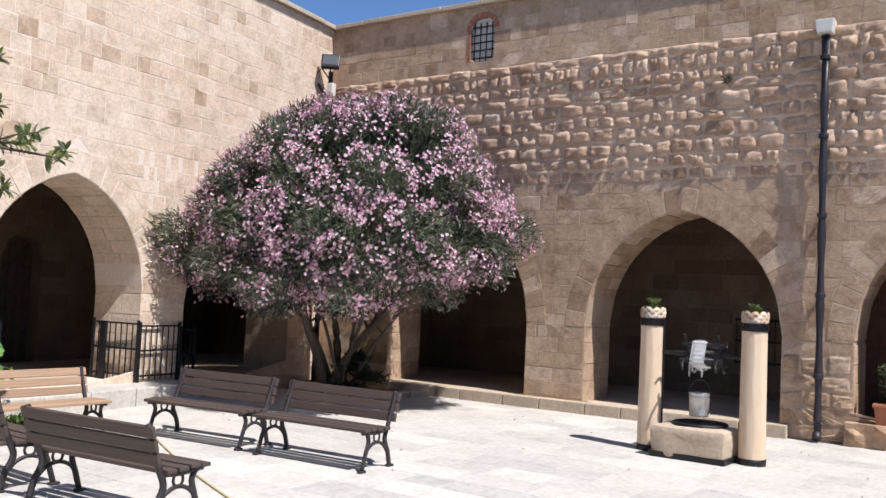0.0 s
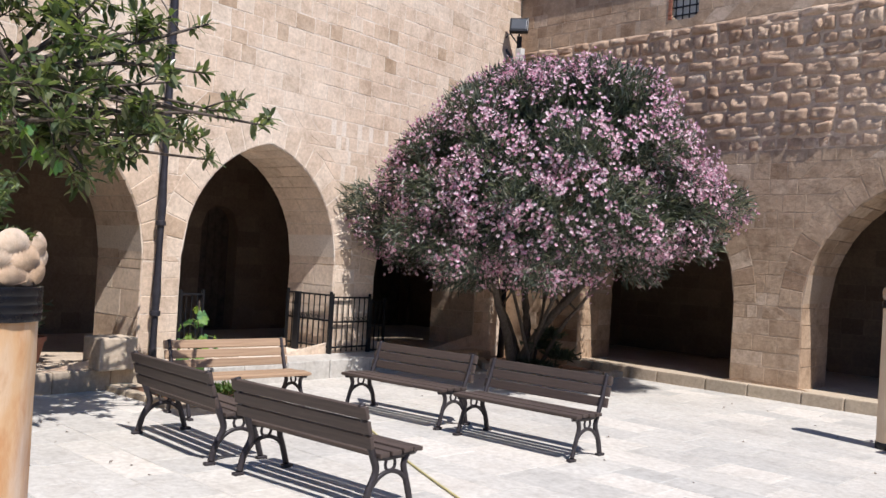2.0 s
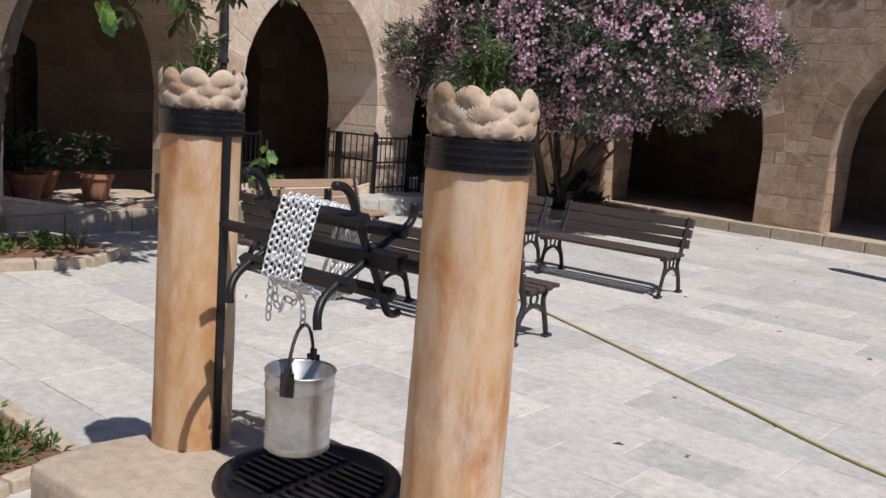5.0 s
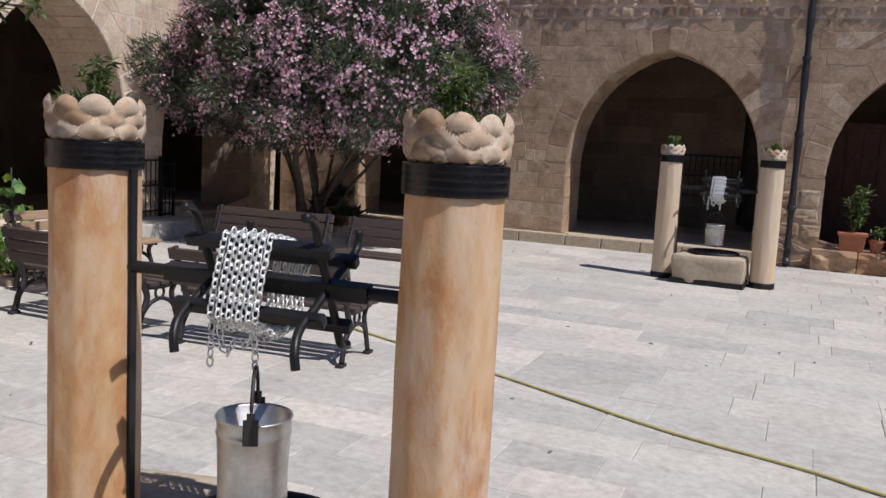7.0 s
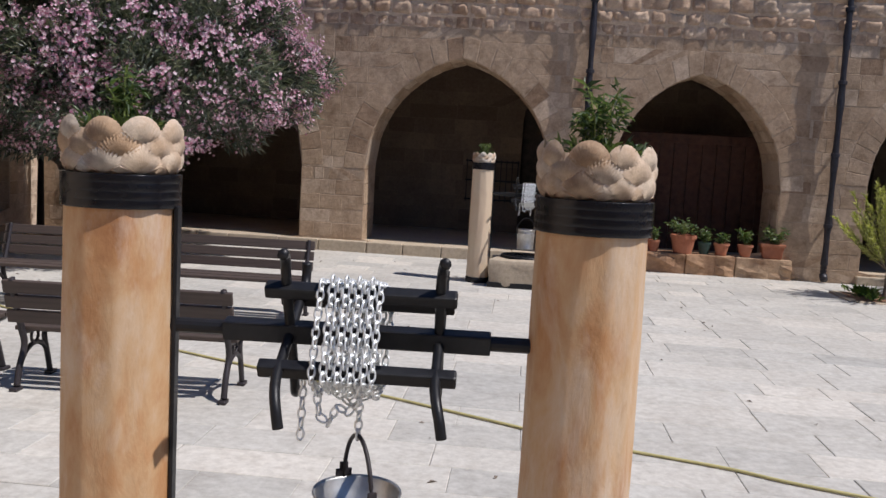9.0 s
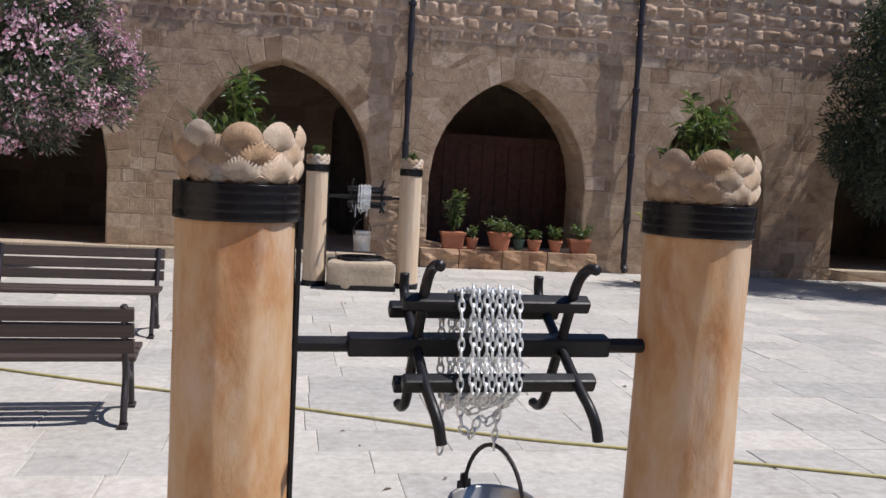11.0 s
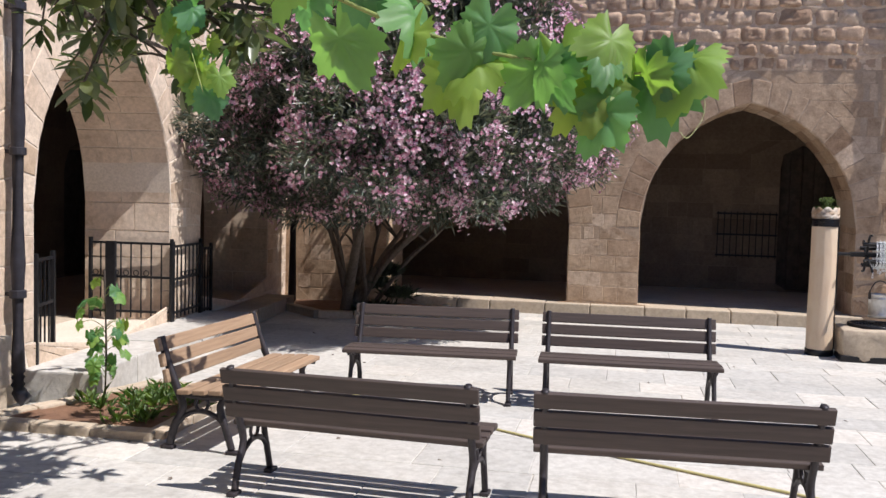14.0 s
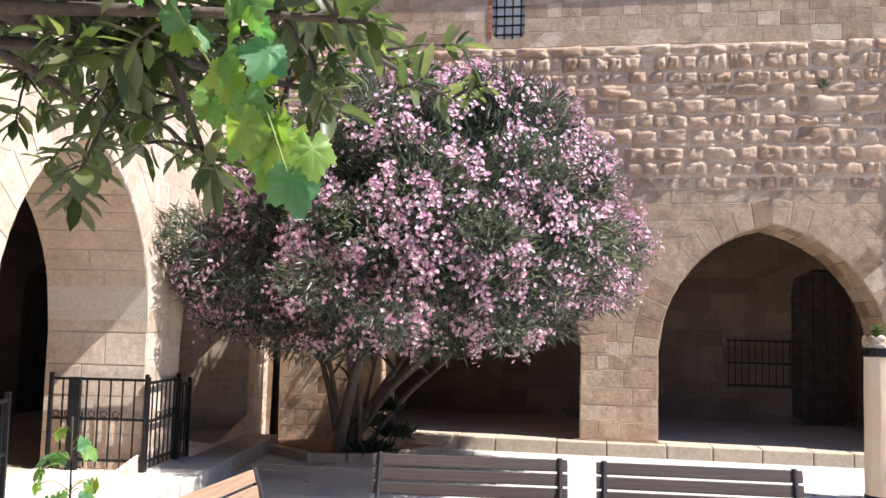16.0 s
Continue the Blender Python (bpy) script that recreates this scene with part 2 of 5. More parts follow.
def bark_mat(name, dark, light):
    m, nt, N, L, p = base_mat(name)
    v = world_vec(nt, (1, 1, 0.3))
    f = noise_tex(nt, 22.0, 8, 0.7, v, 0.5)
    L.new(ramp(nt, f, [(0.3, dark), (0.7, light)]), p.inputs["Base Color"])
    p.inputs["Roughness"].default_value = 0.9
    bump(nt, p, f, 0.8, 0.012)
    return m


BARK = bark_mat("grey_brown_bark", (0.11, 0.085, 0.065), (0.27, 0.22, 0.175))
BARK_MID = bark_mat("brown_bark", (0.07, 0.055, 0.042), (0.19, 0.15, 0.12))
BARK_DARK = bark_mat("dark_bark", (0.05, 0.04, 0.032), (0.13, 0.1, 0.08))
TENDRIL = bark_mat("pale_tendril", (0.4, 0.42, 0.2), (0.55, 0.55, 0.32))
STEM = bark_mat("green_stem", (0.14, 0.2, 0.05), (0.3, 0.34, 0.11))


def leaf_mat(name, cols, rough=0.45, trans=0.35, tint=(1.5, 1.7, 0.6), spec=0.5):
    m, nt, N, L, p = base_mat(name)
    col = ramp(nt, piece_random(nt), [(i / (len(cols) - 1), c) for i, c in enumerate(cols)])
    v = world_vec(nt)
    col = mix(nt, col, ramp(nt, noise_tex(nt, 9.0, 5, 0.6, v), [(0.3, (0.75, 0.75, 0.75)), (0.7, (1.15, 1.15, 1.1))]), 0.8, 'MULTIPLY')
    L.new(col, p.inputs["Base Color"])
    p.inputs["Roughness"].default_value = rough
    p.inputs["Specular IOR Level"].default_value = spec
    tr = nt.nodes.new("ShaderNodeBsdfTranslucent")
    L.new(mix(nt, col, tint, 1.0, 'MULTIPLY'), tr.inputs["Color"])
    ms = nt.nodes.new("ShaderNodeMixShader")
    ms.inputs[0].default_value = trans
    L.new(p.outputs[0], ms.inputs[1])
    L.new(tr.outputs[0], ms.inputs[2])
    L.new(ms.outputs[0], N["Material Output"].inputs["Surface"])
    return m


OLEAF = leaf_mat("oleander_leaf", [(0.05, 0.068, 0.053), (0.09, 0.112, 0.09), (0.16, 0.18, 0.145), (0.29, 0.29, 0.235)], 0.34, 0.24, (1.3, 1.4, 0.8))
PETAL = leaf_mat("pink_petal", [(0.56, 0.2, 0.34), (0.69, 0.4, 0.5), (0.78, 0.6, 0.67), (0.84, 0.78, 0.8)], 0.6, 0.35, (1.1, 0.9, 1.0), 0.2)
LOQ = leaf_mat("loquat_leaf", [(0.055, 0.08, 0.042), (0.085, 0.115, 0.06), (0.13, 0.155, 0.085), (0.24, 0.25, 0.15)], 0.28, 0.42)
VINE = leaf_mat("vine_leaf", [(0.1, 0.24, 0.12), (0.14, 0.3, 0.14), (0.2, 0.34, 0.09), (0.27, 0.36, 0.08)], 0.5, 0.5, (1.7, 1.85, 0.75))
HERB = leaf_mat("herb_leaf", [(0.045, 0.075, 0.032), (0.07, 0.108, 0.046), (0.11, 0.15, 0.07), (0.2, 0.24, 0.13)], 0.45, 0.3)
YELLOWG = leaf_mat("golden_shrub_leaf", [(0.2, 0.22, 0.06), (0.32, 0.33, 0.1), (0.46, 0.43, 0.18), (0.58, 0.55, 0.3)], 0.5, 0.35)
GRASS = leaf_mat("weed_leaf", [(0.06, 0.11, 0.03), (0.09, 0.16, 0.04), (0.14, 0.2, 0.06)], 0.5, 0.35)
DARKLEAF = leaf_mat("dark_olive_leaf", [(0.03, 0.045, 0.028), (0.05, 0.068, 0.042), (0.085, 0.1, 0.065)], 0.45, 0.2)

# ---- walls with arches ----
class Arch:
    """A pointed arch: centre, half width, springing height, apex height, height of its foot."""
    def __init__(self, c, w, zs, za, zb=0.0, ring=0.36):
        self.c, self.w, self.zs, self.za, self.zb, self.ring = c, w, zs, za, zb, ring
        h = za - zs
        self.r = (w * w + h * h) / (2 * w)

    def half(self, z, grow=0.0):
        """Half width of the opening at height z (widened by grow), or 0 above the apex."""
        w, r = self.w + grow, self.r + grow
        if z <= self.zs:
            return w if z >= self.zb - 1e-6 else 0.0
        q = r * r - (z - self.zs) ** 2
        if q <= 0:
            return 0.0
        return max(0.0, math.sqrt(q) - (self.r - self.w))

    def top(self, x, grow=0.0):
        """Height of the opening above x, or None outside."""
        d = abs(x - self.c)
        if d >= self.w + grow:
            return None
        q = (self.r + grow) ** 2 - (d + self.r - self.w) ** 2
        return self.zs + math.sqrt(max(0.0, q))

    def point(self, side, t, grow=0.0):
        """Point on the curve from springing (t=0) to the apex (t=1)."""
        r = self.r + grow
        a1 = math.acos(min(1.0, (self.r - self.w) / r))
        a = t * a1
        return self.c + side * (r * math.cos(a) - (self.r - self.w)), self.zs + r * math.sin(a)


def wall_base(u0, u1, H, T, arches, zlow=-0.3):
    """A solid wall with its openings, front face at y = -0.001 (the mortar bed), back at T."""
    xs = {u0, u1}
    for a in arches:
        for k in range(33):
            xs.add(a.c - a.w + 2 * a.w * k / 32)
    xs = sorted(xs)
    bm = bmesh.new()
    F = -0.001

    def quad(*p):
        bm.faces.new([bm.verts.new(q) for q in p])
    for x0, x1 in zip(xs, xs[1:]):
        mid = (x0 + x1) / 2
        spans, b0, b1 = [], zlow, zlow
        for a in sorted((a for a in arches if abs(mid - a.c) < a.w), key=lambda a: a.zb):
            if a.zb > zlow:
                spans.append((b0, b1, a.zb, a.zb))
            b0, b1 = a.top(x0) or a.zs, a.top(x1) or a.zs
        spans.append((b0, b1, H, H))
        for b0, b1, h0, h1 in spans:
            quad((x0, F, b0), (x1, F, b1), (x1, F, h1), (x0, F, h0))
            quad((x1, T, b1), (x0, T, b0), (x0, T, h0), (x1, T, h1))
            quad((x0, F, h0), (x1, F, h1), (x1, T, h1), (x0, T, h0))
            quad((x0, T, b0), (x1, T, b1), (x1, F, b1), (x0, F, b0))
    for a in arches:
        for s in (-1, 1):
            x = a.c + s * a.w
            quad((x, F, a.zb), (x, T, a.zb), (x, T, a.zs), (x, F, a.zs))
    for x in (u0, u1):
        quad((x, F, zlow), (x, T, zlow), (x, T, H), (x, F, H))
    bmesh.ops.remove_doubles(bm, verts=bm.verts, dist=0.0005)
    return bm


def block_geo(q, proud, bev, back=0.02):
    """A dressed block from four corners (x, z): front face proud of y = 0, bevelled."""
    cx = sum(p[0] for p in q) / 4
    cz = sum(p[1] for p in q) / 4
    vs = [(x, back, z) for x, z in q]
    vs += [(x, -proud + bev, z) for x, z in q]
    for x, z in q:
        dx, dz = cx - x, cz - z
        vs.append((x + math.copysign(min(bev, abs(dx) * 0.5), dx), -proud, z + math.copysign(min(bev, abs(dz) * 0.5), dz)))
    fs = [(8, 9, 10, 11)]
    for i in range(4):
        j = (i + 1) % 4
        fs += [(i, j, 4 + j, 4 + i), (4 + i, 4 + j, 8 + j, 8 + i)]
    return vs, fs


def rough_geo(q, proud, seed, amp=0.035, nx=5, nz=4):
    """A rough-faced stone: a gridded face, uneven, falling back to its joints."""
    (x0, z0), (x1, z1), (x2, z2), (x3, z3) = q
    vs, fs = [], []
    r = random.Random(seed)
    jx = [[r.uniform(-0.06, 0.06) for _ in range(nx + 1)] for _ in range(nz + 1)]
    for j in range(nz + 1):
        for i in range(nx + 1):
            s, t = i / nx, j / nz
            edge = i in (0, nx) or j in (0, nz)
            s2 = s if i in (0, nx) else s + jx[j][i] / nx * 2
            x = (x0 * (1 - s2) + x1 * s2) * (1 - t) + (x3 * (1 - s2) + x2 * s2) * t
            z = (z0 * (1 - s2) + z1 * s2) * (1 - t) + (z3 * (1 - s2) + z2 * s2) * t
            n = 0.8 * noise.noise(Vector((x * 8.0, seed * 0.37, z * 8.0))) + 0.8 * noise.noise(Vector((x * 21.0, seed * 0.11, z * 21.0)))
            dome = (1 - (2 * s - 1) ** 6) * (1 - (2 * t - 1) ** 6)
            y = 0.006 if edge else 0.002 - (proud + amp * (0.5 + n) + r.uniform(0, amp * 0.35)) * dome
            if edge:
                z += 0.012 * noise.noise(Vector((x * 9, z * 9, seed)))
            vs.append((x, y, z))
    for j in range(nz):
        for i in range(nx):
            a = j * (nx + 1) + i
            fs.append((a, a + 1, a + nx + 2, a + nx + 1))
    return vs, fs


class Heap:
    """Pieces on one wall or floor: the first `limit` become objects of their own, the rest one joined mesh."""
    def __init__(self, name, parent, material, limit=300, smooth=False):
        self.name, self.parent, self.mat, self.limit, self.n = name, parent, material, limit, 0
        self.v, self.f, self.smooth = [], [], smooth

    def add(self, vs, fs, near=True):
        if near and self.n < self.limit:
            self.n += 1
            c = Vector(vs[0])
            ob = new(self.name, mesh_of(self.name, [tuple(Vector(p) - c) for p in vs], fs, [self.mat], self.smooth))
            ob.parent = self.parent
            ob.location = c
        else:
            k = len(self.v)
            self.v += vs
            self.f += [tuple(i + k for i in f) for f in fs]

    def close(self):
        if self.v:
            ob = new(self.name + "_field", mesh_of(self.name + "_field", self.v, self.f, [self.mat], self.smooth))
            ob.parent = self.parent
            tagged(ob, kind="stuff")


def free_spans(u0, u1, z0, z1, arches, grow):
    """Stretches of a course outside the arches: (left at bottom, left at top, right at bottom, right at top)."""
    cuts = []
    for a in arches:
        g = grow if a.ring else 0.0
        hb = a.half(z0, g) if z0 > a.zs else (a.w + g * 0.0 if z0 >= a.zb - 0.01 else 0)
        ht = a.half(z1, g) if z1 > a.zs else (a.w if z1 > a.zb + 0.01 else 0)
        if z0 <= a.zs < z1:
            hb = a.w
        if hb <= 0.0 and ht <= 0.0:
            continue
        if z1 <= a.zb + 0.02:
            continue
        cuts.append((a.c, hb, ht))
    cuts.sort()
    spans, lb, lt = [], u0, u0
    for c, hb, ht in cuts:
        spans.append((lb, lt, c - hb, c - ht))
        lb, lt = c + hb, c + ht
    spans.append((lb, lt, u1, u1))
    return [s for s in spans if max(s[2] - s[0], s[3] - s[1]) > 0.06]


def lay_course(heap, u0, u1, z0, z1, arches, grow, r, length=(0.34, 0.68), gap=0.0055, proud=0.0035, rough=None, near=lambda u, z: True):
    for lb, lt, rb, rt in free_spans(u0, u1, z0, z1, arches, grow):
        L = max(rb - lb, rt - lt)
        n = max(1, round(L / r.uniform(*length)))
        w = [r.uniform(0.72, 1.35) for _ in range(n)]
        tot, acc = sum(w), 0.0
        for k in range(n):
            s0, s1 = acc / tot, (acc + w[k]) / tot
            acc += w[k]
            fu0 = (lb + (rb - lb) * s0, lt + (rt - lt) * s0)
            fu1 = (lb + (rb - lb) * s1, lt + (rt - lt) * s1)
            if 0 < k:
                m0 = max(min(fu0[0], fu1[0]), (fu0[0] + fu0[1]) / 2)
                fu0 = (m0, m0) if abs(fu0[0] - fu0[1]) < 0.2 else fu0
            if k < n - 1:
                fu1 = ((fu1[0] + fu1[1]) / 2,) * 2 if abs(fu1[0] - fu1[1]) < 0.2 else fu1
            g = gap * r.uniform(0.6, 1.3)
            w4 = [r.uniform(-0.009, 0.009) for _ in range(4)]
            q = [(fu0[0] + g, z0 + g + w4[0]), (fu1[0] - g, z0 + g + w4[1]), (fu1[1] - g, z1 - g + w4[2]), (fu0[1] + g, z1 - g + w4[3])]
            if q[1][0] - q[0][0] < 0.015 and q[2][0] - q[3][0] < 0.015:
                continue
            if q[1][0] < q[0][0]:
                q[0] = q[1] = ((q[0][0] + q[1][0]) / 2, z0 + g)
                q[1] = (q[1][0] + 0.004, z0 + g)
            if q[2][0] < q[3][0]:
                mx = (q[2][0] + q[3][0]) / 2
                q[2], q[3] = (mx + 0.004, z1 - g), (mx, z1 - g)
            mu, mz = (q[0][0] + q[1][0]) / 2, (z0 + z1) / 2
            if rough is not None and rough(mu, mz):
                q = [(px + r.uniform(-0.025, 0.025), pz + r.uniform(-0.03, 0.03)) for px, pz in q]
                heap.add(*rough_geo(q, r.uniform(0.008, 0.042) * (0.4 if mz < 4.0 else 1), r.random() * 90, r.uniform(0.025, 0.06) * (0.35 if mz < 4.0 else 1), 8, 6), near=near(mu, mz))
            else:
                heap.add(*block_geo(q, proud + r.uniform(-0.002, 0.003), r.uniform(0.002, 0.0045)), near=near(mu, mz))


def ring_stones(heap, soff, a, T, r, n=9, gap=0.006):
    """Voussoirs round an arch and the stones of its soffit and jambs."""
    for side in (-1, 1):
        ts = [k / n for k in range(n + 1)]
        for k in range(n):
            g = gap / (a.r * 1.2)
            t0, t1 = ts[k] + g, ts[k + 1] - g
            ring = a.ring * r.uniform(0.985, 1.015)
            q = [a.point(side, t0, 0.004), a.point(side, t0, ring), a.point(side, t1, ring), a.point(side, t1, 0.004)]
            if k == n - 1:
                q[2] = (a.c + side * gap * 0.6, q[2][1])
                q[3] = (a.c + side * gap * 0.6, q[3][1])
            if side < 0:
                q = q[::-1]
            heap.add(*block_geo(q, 0.006 + r.uniform(-0.002, 0.003), 0.006))
    if soff is None:
        return
    strips = []
    zj = a.zb
    while zj < a.zs - 0.1:
        h = min(r.uniform(0.26, 0.38), a.zs - zj)
        strips.append(("j", zj, zj + h))
        zj += h
    for k in range(n + 1):
        strips.append(("c", k / (n + 1), (k + 1) / (n + 1)))
    for side in (-1, 1):
        for kind, s0, s1 in strips:
            cuts = [0.0, T * r.uniform(0.35, 0.65), T]
            for y0, y1 in zip(cuts, cuts[1:]):
                vs = []
                for lift in (-0.004, 0.008 + r.uniform(0, 0.006)):
                    for s, y in ((s0, y0), (s1, y0), (s1, y1), (s0, y1)):
                        e = 0.007 if lift > 0 else 0.003
                        sm = (s0 + s1) / 2
                        if kind == "j":
                            ss = s + (e if s < sm else -e)
                            x, z = a.c + side * (a.w - lift), ss
                        else:
                            ss = s + math.copysign(e / a.r, sm - s)
                            x, z = a.point(side, ss, -lift)
                        yy = y + (e if y == y0 else -e) + 0.004
                        vs.append((x, yy, z))
                fs = [(4, 5, 6, 7)] + [(i, (i + 1) % 4, 4 + (i + 1) % 4, 4 + i) for i in range(4)]
                soff.add(vs, fs)


def courses(z0, z1, r, h=(0.24, 0.31)):
    out, z = [], z0
    while z < z1 - 0.08:
        k = r.uniform(*h)
        if z1 - (z + k) < 0.14:
            k = z1 - z
        out.append((z, z + k))
        z += k
    return out


NORTH = pose(0, 13.57, 0)
WEST = pose(-11.16, 6.0, 0, 0, 0, math.degrees(math.atan2(6.2, -0.6)))
N_ARCH = [Arch(-8.62, 1.5, 1.45, 3.4, 0.17), Arch(-4.45, 1.58, 1.42, 3.36, 0.17), Arch(-0.51, 1.4, 1.45, 3.29, 0.3), Arch(3.28, 1.03, 1.6, 3.2, 0.12), Arch(7.05, 1.3, 1.5, 3.3, 0.12)]
N_WIN = Arch(-8.27, 0.25, 6.78, 7.0, 6.17, 0.0)
W_ARCH = [Arch(-1.76, 1.3, 1.6, 3.3, 0.24), Arch(1.5, 1.4, 1.65, 3.36, 0.28), Arch(5.2, 1.4, 1.5, 3.3, 0.25)]
WT = 1.05
HN = 7.22

wall_north = finish("wall_north", wall_base(-11.95, 12.0, HN, WT, N_ARCH + [N_WIN]), MORTAR, matrix=NORTH)
tagged(wall_north, "courtyard wall of brown limestone with pointed arches and a rubble band", "wall", kind="structure")
wall_west = finish("wall_west", wall_base(-13.5, 7.66, HN, WT, W_ARCH), MORTAR_W, matrix=WEST)
tagged(wall_west, "sunlit pale limestone ashlar wall with pointed arches", "wall", kind="structure")

r = random.Random(3)
ash = Heap("ashlar_block", wall_north, ASHLAR, 300)
rub = Heap("rubble_stone", wall_north, RUBBLE, 300, True)
ero = lambda u, z: (-2.75 < u < -1.85 and z < 1.25) or (z < 0.28 and -2.9 < u < 1.3)
for z0, z1 in courses(0.0, 3.84, r, (0.2, 0.29)):
    lay_course(ash, -11.9, 9.0, z0, z1, N_ARCH, 0.36, r, (0.24, 0.5), rough=ero, near=lambda u, z: -7 < u < 1.5)
rub_rows = courses(3.84, 6.02, r, (0.17, 0.27))
for z0, z1 in rub_rows:
    lay_course(rub, -11.9, 9.0, z0, z1, [], 0, r, (0.2, 0.46), 0.006, rough=lambda u, z: True, near=lambda u, z: -8 < u < -1.5)
for z0, z1 in courses(6.02, HN, r, (0.2, 0.26)):
    lay_course(ash, -11.9, 9.0, z0, z1, [N_WIN], 0.0, r, (0.24, 0.46), near=lambda u, z: False)
vou = Heap("voussoir", wall_north, ASHLAR, 300)
sof = Heap("soffit_stone", wall_north, ASHLAR, 300)
for a in N_ARCH:
    ring_stones(vou, sof, a, WT, r, 11)
for h in (ash, rub, vou, sof):
    h.close()

# smeared mortar of the rubble band: ledges along the courses, hollows between
def mortar_sheet(u0, u1, rows, seed):
    nx, nz = int((u1 - u0) / 0.035), 84
    z0, z1 = rows[0][0], rows[-1][1]
    lines = [a for a, b in rows] + [z1]
    vs, fs = [], []
    for j in range(nz + 1):
        for i in range(nx + 1):
            x, z = u0 + (u1 - u0) * i / nx, z0 + (z1 - z0) * j / nz
            zz = z + 0.035 * noise.noise(Vector((x * 1.3, z * 2, seed)))
            d = min(abs(zz - l) for l in lines)
            ledge = max(0.0, 1 - d / 0.05) * max(0.0, 0.55 + noise.noise(Vector((x * 2.1, zz * 3, seed + 5))))
            n = noise.noise(Vector((x * 8, z * 8, seed))) + 0.6 * noise.noise(Vector((x * 19, z * 19, seed)))
            y = -0.003 - (0.034 if z > 4.0 else 0.01) * ledge - 0.014 * max(-0.2, n)
            if j in (0, nz) or i in (0, nx):
                y = 0.0
            vs.append((x, y, z + (0.02 * noise.noise(Vector((x * 4, z * 4, 1.0))) if 0 < j < nz else 0)))
    for j in range(nz):
        for i in range(nx):
            k = j * (nx + 1) + i
            fs.append((k, k + 1, k + nx + 2, k + nx + 1))
    ob = new("rubble_mortar", mesh_of("rubble_mortar", vs, fs, [RUBBLE_MORTAR], True))
    ob.parent = wall_north
    tagged(ob, kind="stuff")


mortar_sheet(-11.9, 9.0, rub_rows, 2.0)

ashw = Heap("ashlar_block", wall_west, ASHLAR_W, 300)
for z0, z1 in courses(0.0, HN, r, (0.2, 0.26)):
    lay_course(ashw, -13.0, 7.6, z0, z1, W_ARCH, 0.36, r, (0.26, 0.46), near=lambda u, z: -1 < u < 7 and z < 4.6)
vouw = Heap("voussoir", wall_west, ASHLAR_W, 300)
sofw = Heap("soffit_stone", wall_west, ASHLAR_W, 300)
for a in W_ARCH:
    ring_stones(vouw, sofw, a, WT, r, 10)
for h in (ashw, vouw, sofw):
    h.close()

# copings
for name, mtx, u0, u1 in (("coping_north", NORTH, -11.95, 12.0), ("coping_west", WEST, -13.5, 7.7)):
    bm = bmesh.new()
    u = u0
    while u < u1:
        l = min(r.uniform(0.7, 1.1), u1 - u)
        box(bm, (u + l / 2, WT / 2 - 0.03, HN + 0.045 + r.uniform(-0.008, 0.008)), (l - 0.012, WT + 0.14, 0.09), bevel=0.015)
        u += l
    tagged(finish(name, bm, CURB, matrix=mtx), "weathered pale stone coping along the wall top", "coping", kind="structure")

# galleries behind the arches
def gallery(tag, mtx, u0, u1, depth, floor_z, ceil_z, doors):
    bm = bmesh.new()
    box(bm, ((u0 + u1) / 2, WT + depth / 2, floor_z - 0.15), (u1 - u0, depth, 0.3))
    for a in (N_ARCH if tag == "north" else W_ARCH):
        box(bm, (a.c, WT / 2 + 0.03, floor_z - 0.15 - 0.001), (2 * a.w - 0.01, WT + 0.06, 0.298))
    tagged(finish("gallery_floor_" + tag, bm, CURB, matrix=mtx), "worn stone floor of the shaded gallery", "floor", kind="structure")
    # ceiling, back and end walls take the stone with shade in its colour
    bm = bmesh.new()
    box(bm, ((u0 + u1) / 2, WT + depth / 2, ceil_z + 0.1), (u1 - u0, depth + 0.2, 0.2))
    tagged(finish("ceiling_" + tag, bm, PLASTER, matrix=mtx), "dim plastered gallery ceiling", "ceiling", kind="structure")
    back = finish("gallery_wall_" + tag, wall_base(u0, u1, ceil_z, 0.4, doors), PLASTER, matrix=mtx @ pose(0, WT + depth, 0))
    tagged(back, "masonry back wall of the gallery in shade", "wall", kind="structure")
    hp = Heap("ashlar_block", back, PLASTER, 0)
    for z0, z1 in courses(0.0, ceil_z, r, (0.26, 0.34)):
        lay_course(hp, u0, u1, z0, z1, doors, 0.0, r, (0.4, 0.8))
    hp.close()
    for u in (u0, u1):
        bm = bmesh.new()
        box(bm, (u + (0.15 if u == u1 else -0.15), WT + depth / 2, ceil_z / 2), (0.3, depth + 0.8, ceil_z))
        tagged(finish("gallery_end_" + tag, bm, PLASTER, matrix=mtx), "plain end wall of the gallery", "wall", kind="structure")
    for d in doors:
        bm = bmesh.new()
        box(bm, (d.c, WT + depth + 0.45, (d.zb + d.za) / 2), (2 * d.w + 0.8, 0.08, d.za - d.zb + 0.8))
        for k in range(5):
            box(bm, (d.c - d.w + (k + 0.5) * 2 * d.w / 5, WT + depth + 0.29, (d.zb + d.za) / 2), (2 * d.w / 5 - 0.012, 0.03, d.za - d.zb - 0.04))
        tagged(finish("door_" + tag, bm, DOORWOOD, matrix=mtx), "dark wooden door deep in the gallery", "door", kind="structure")


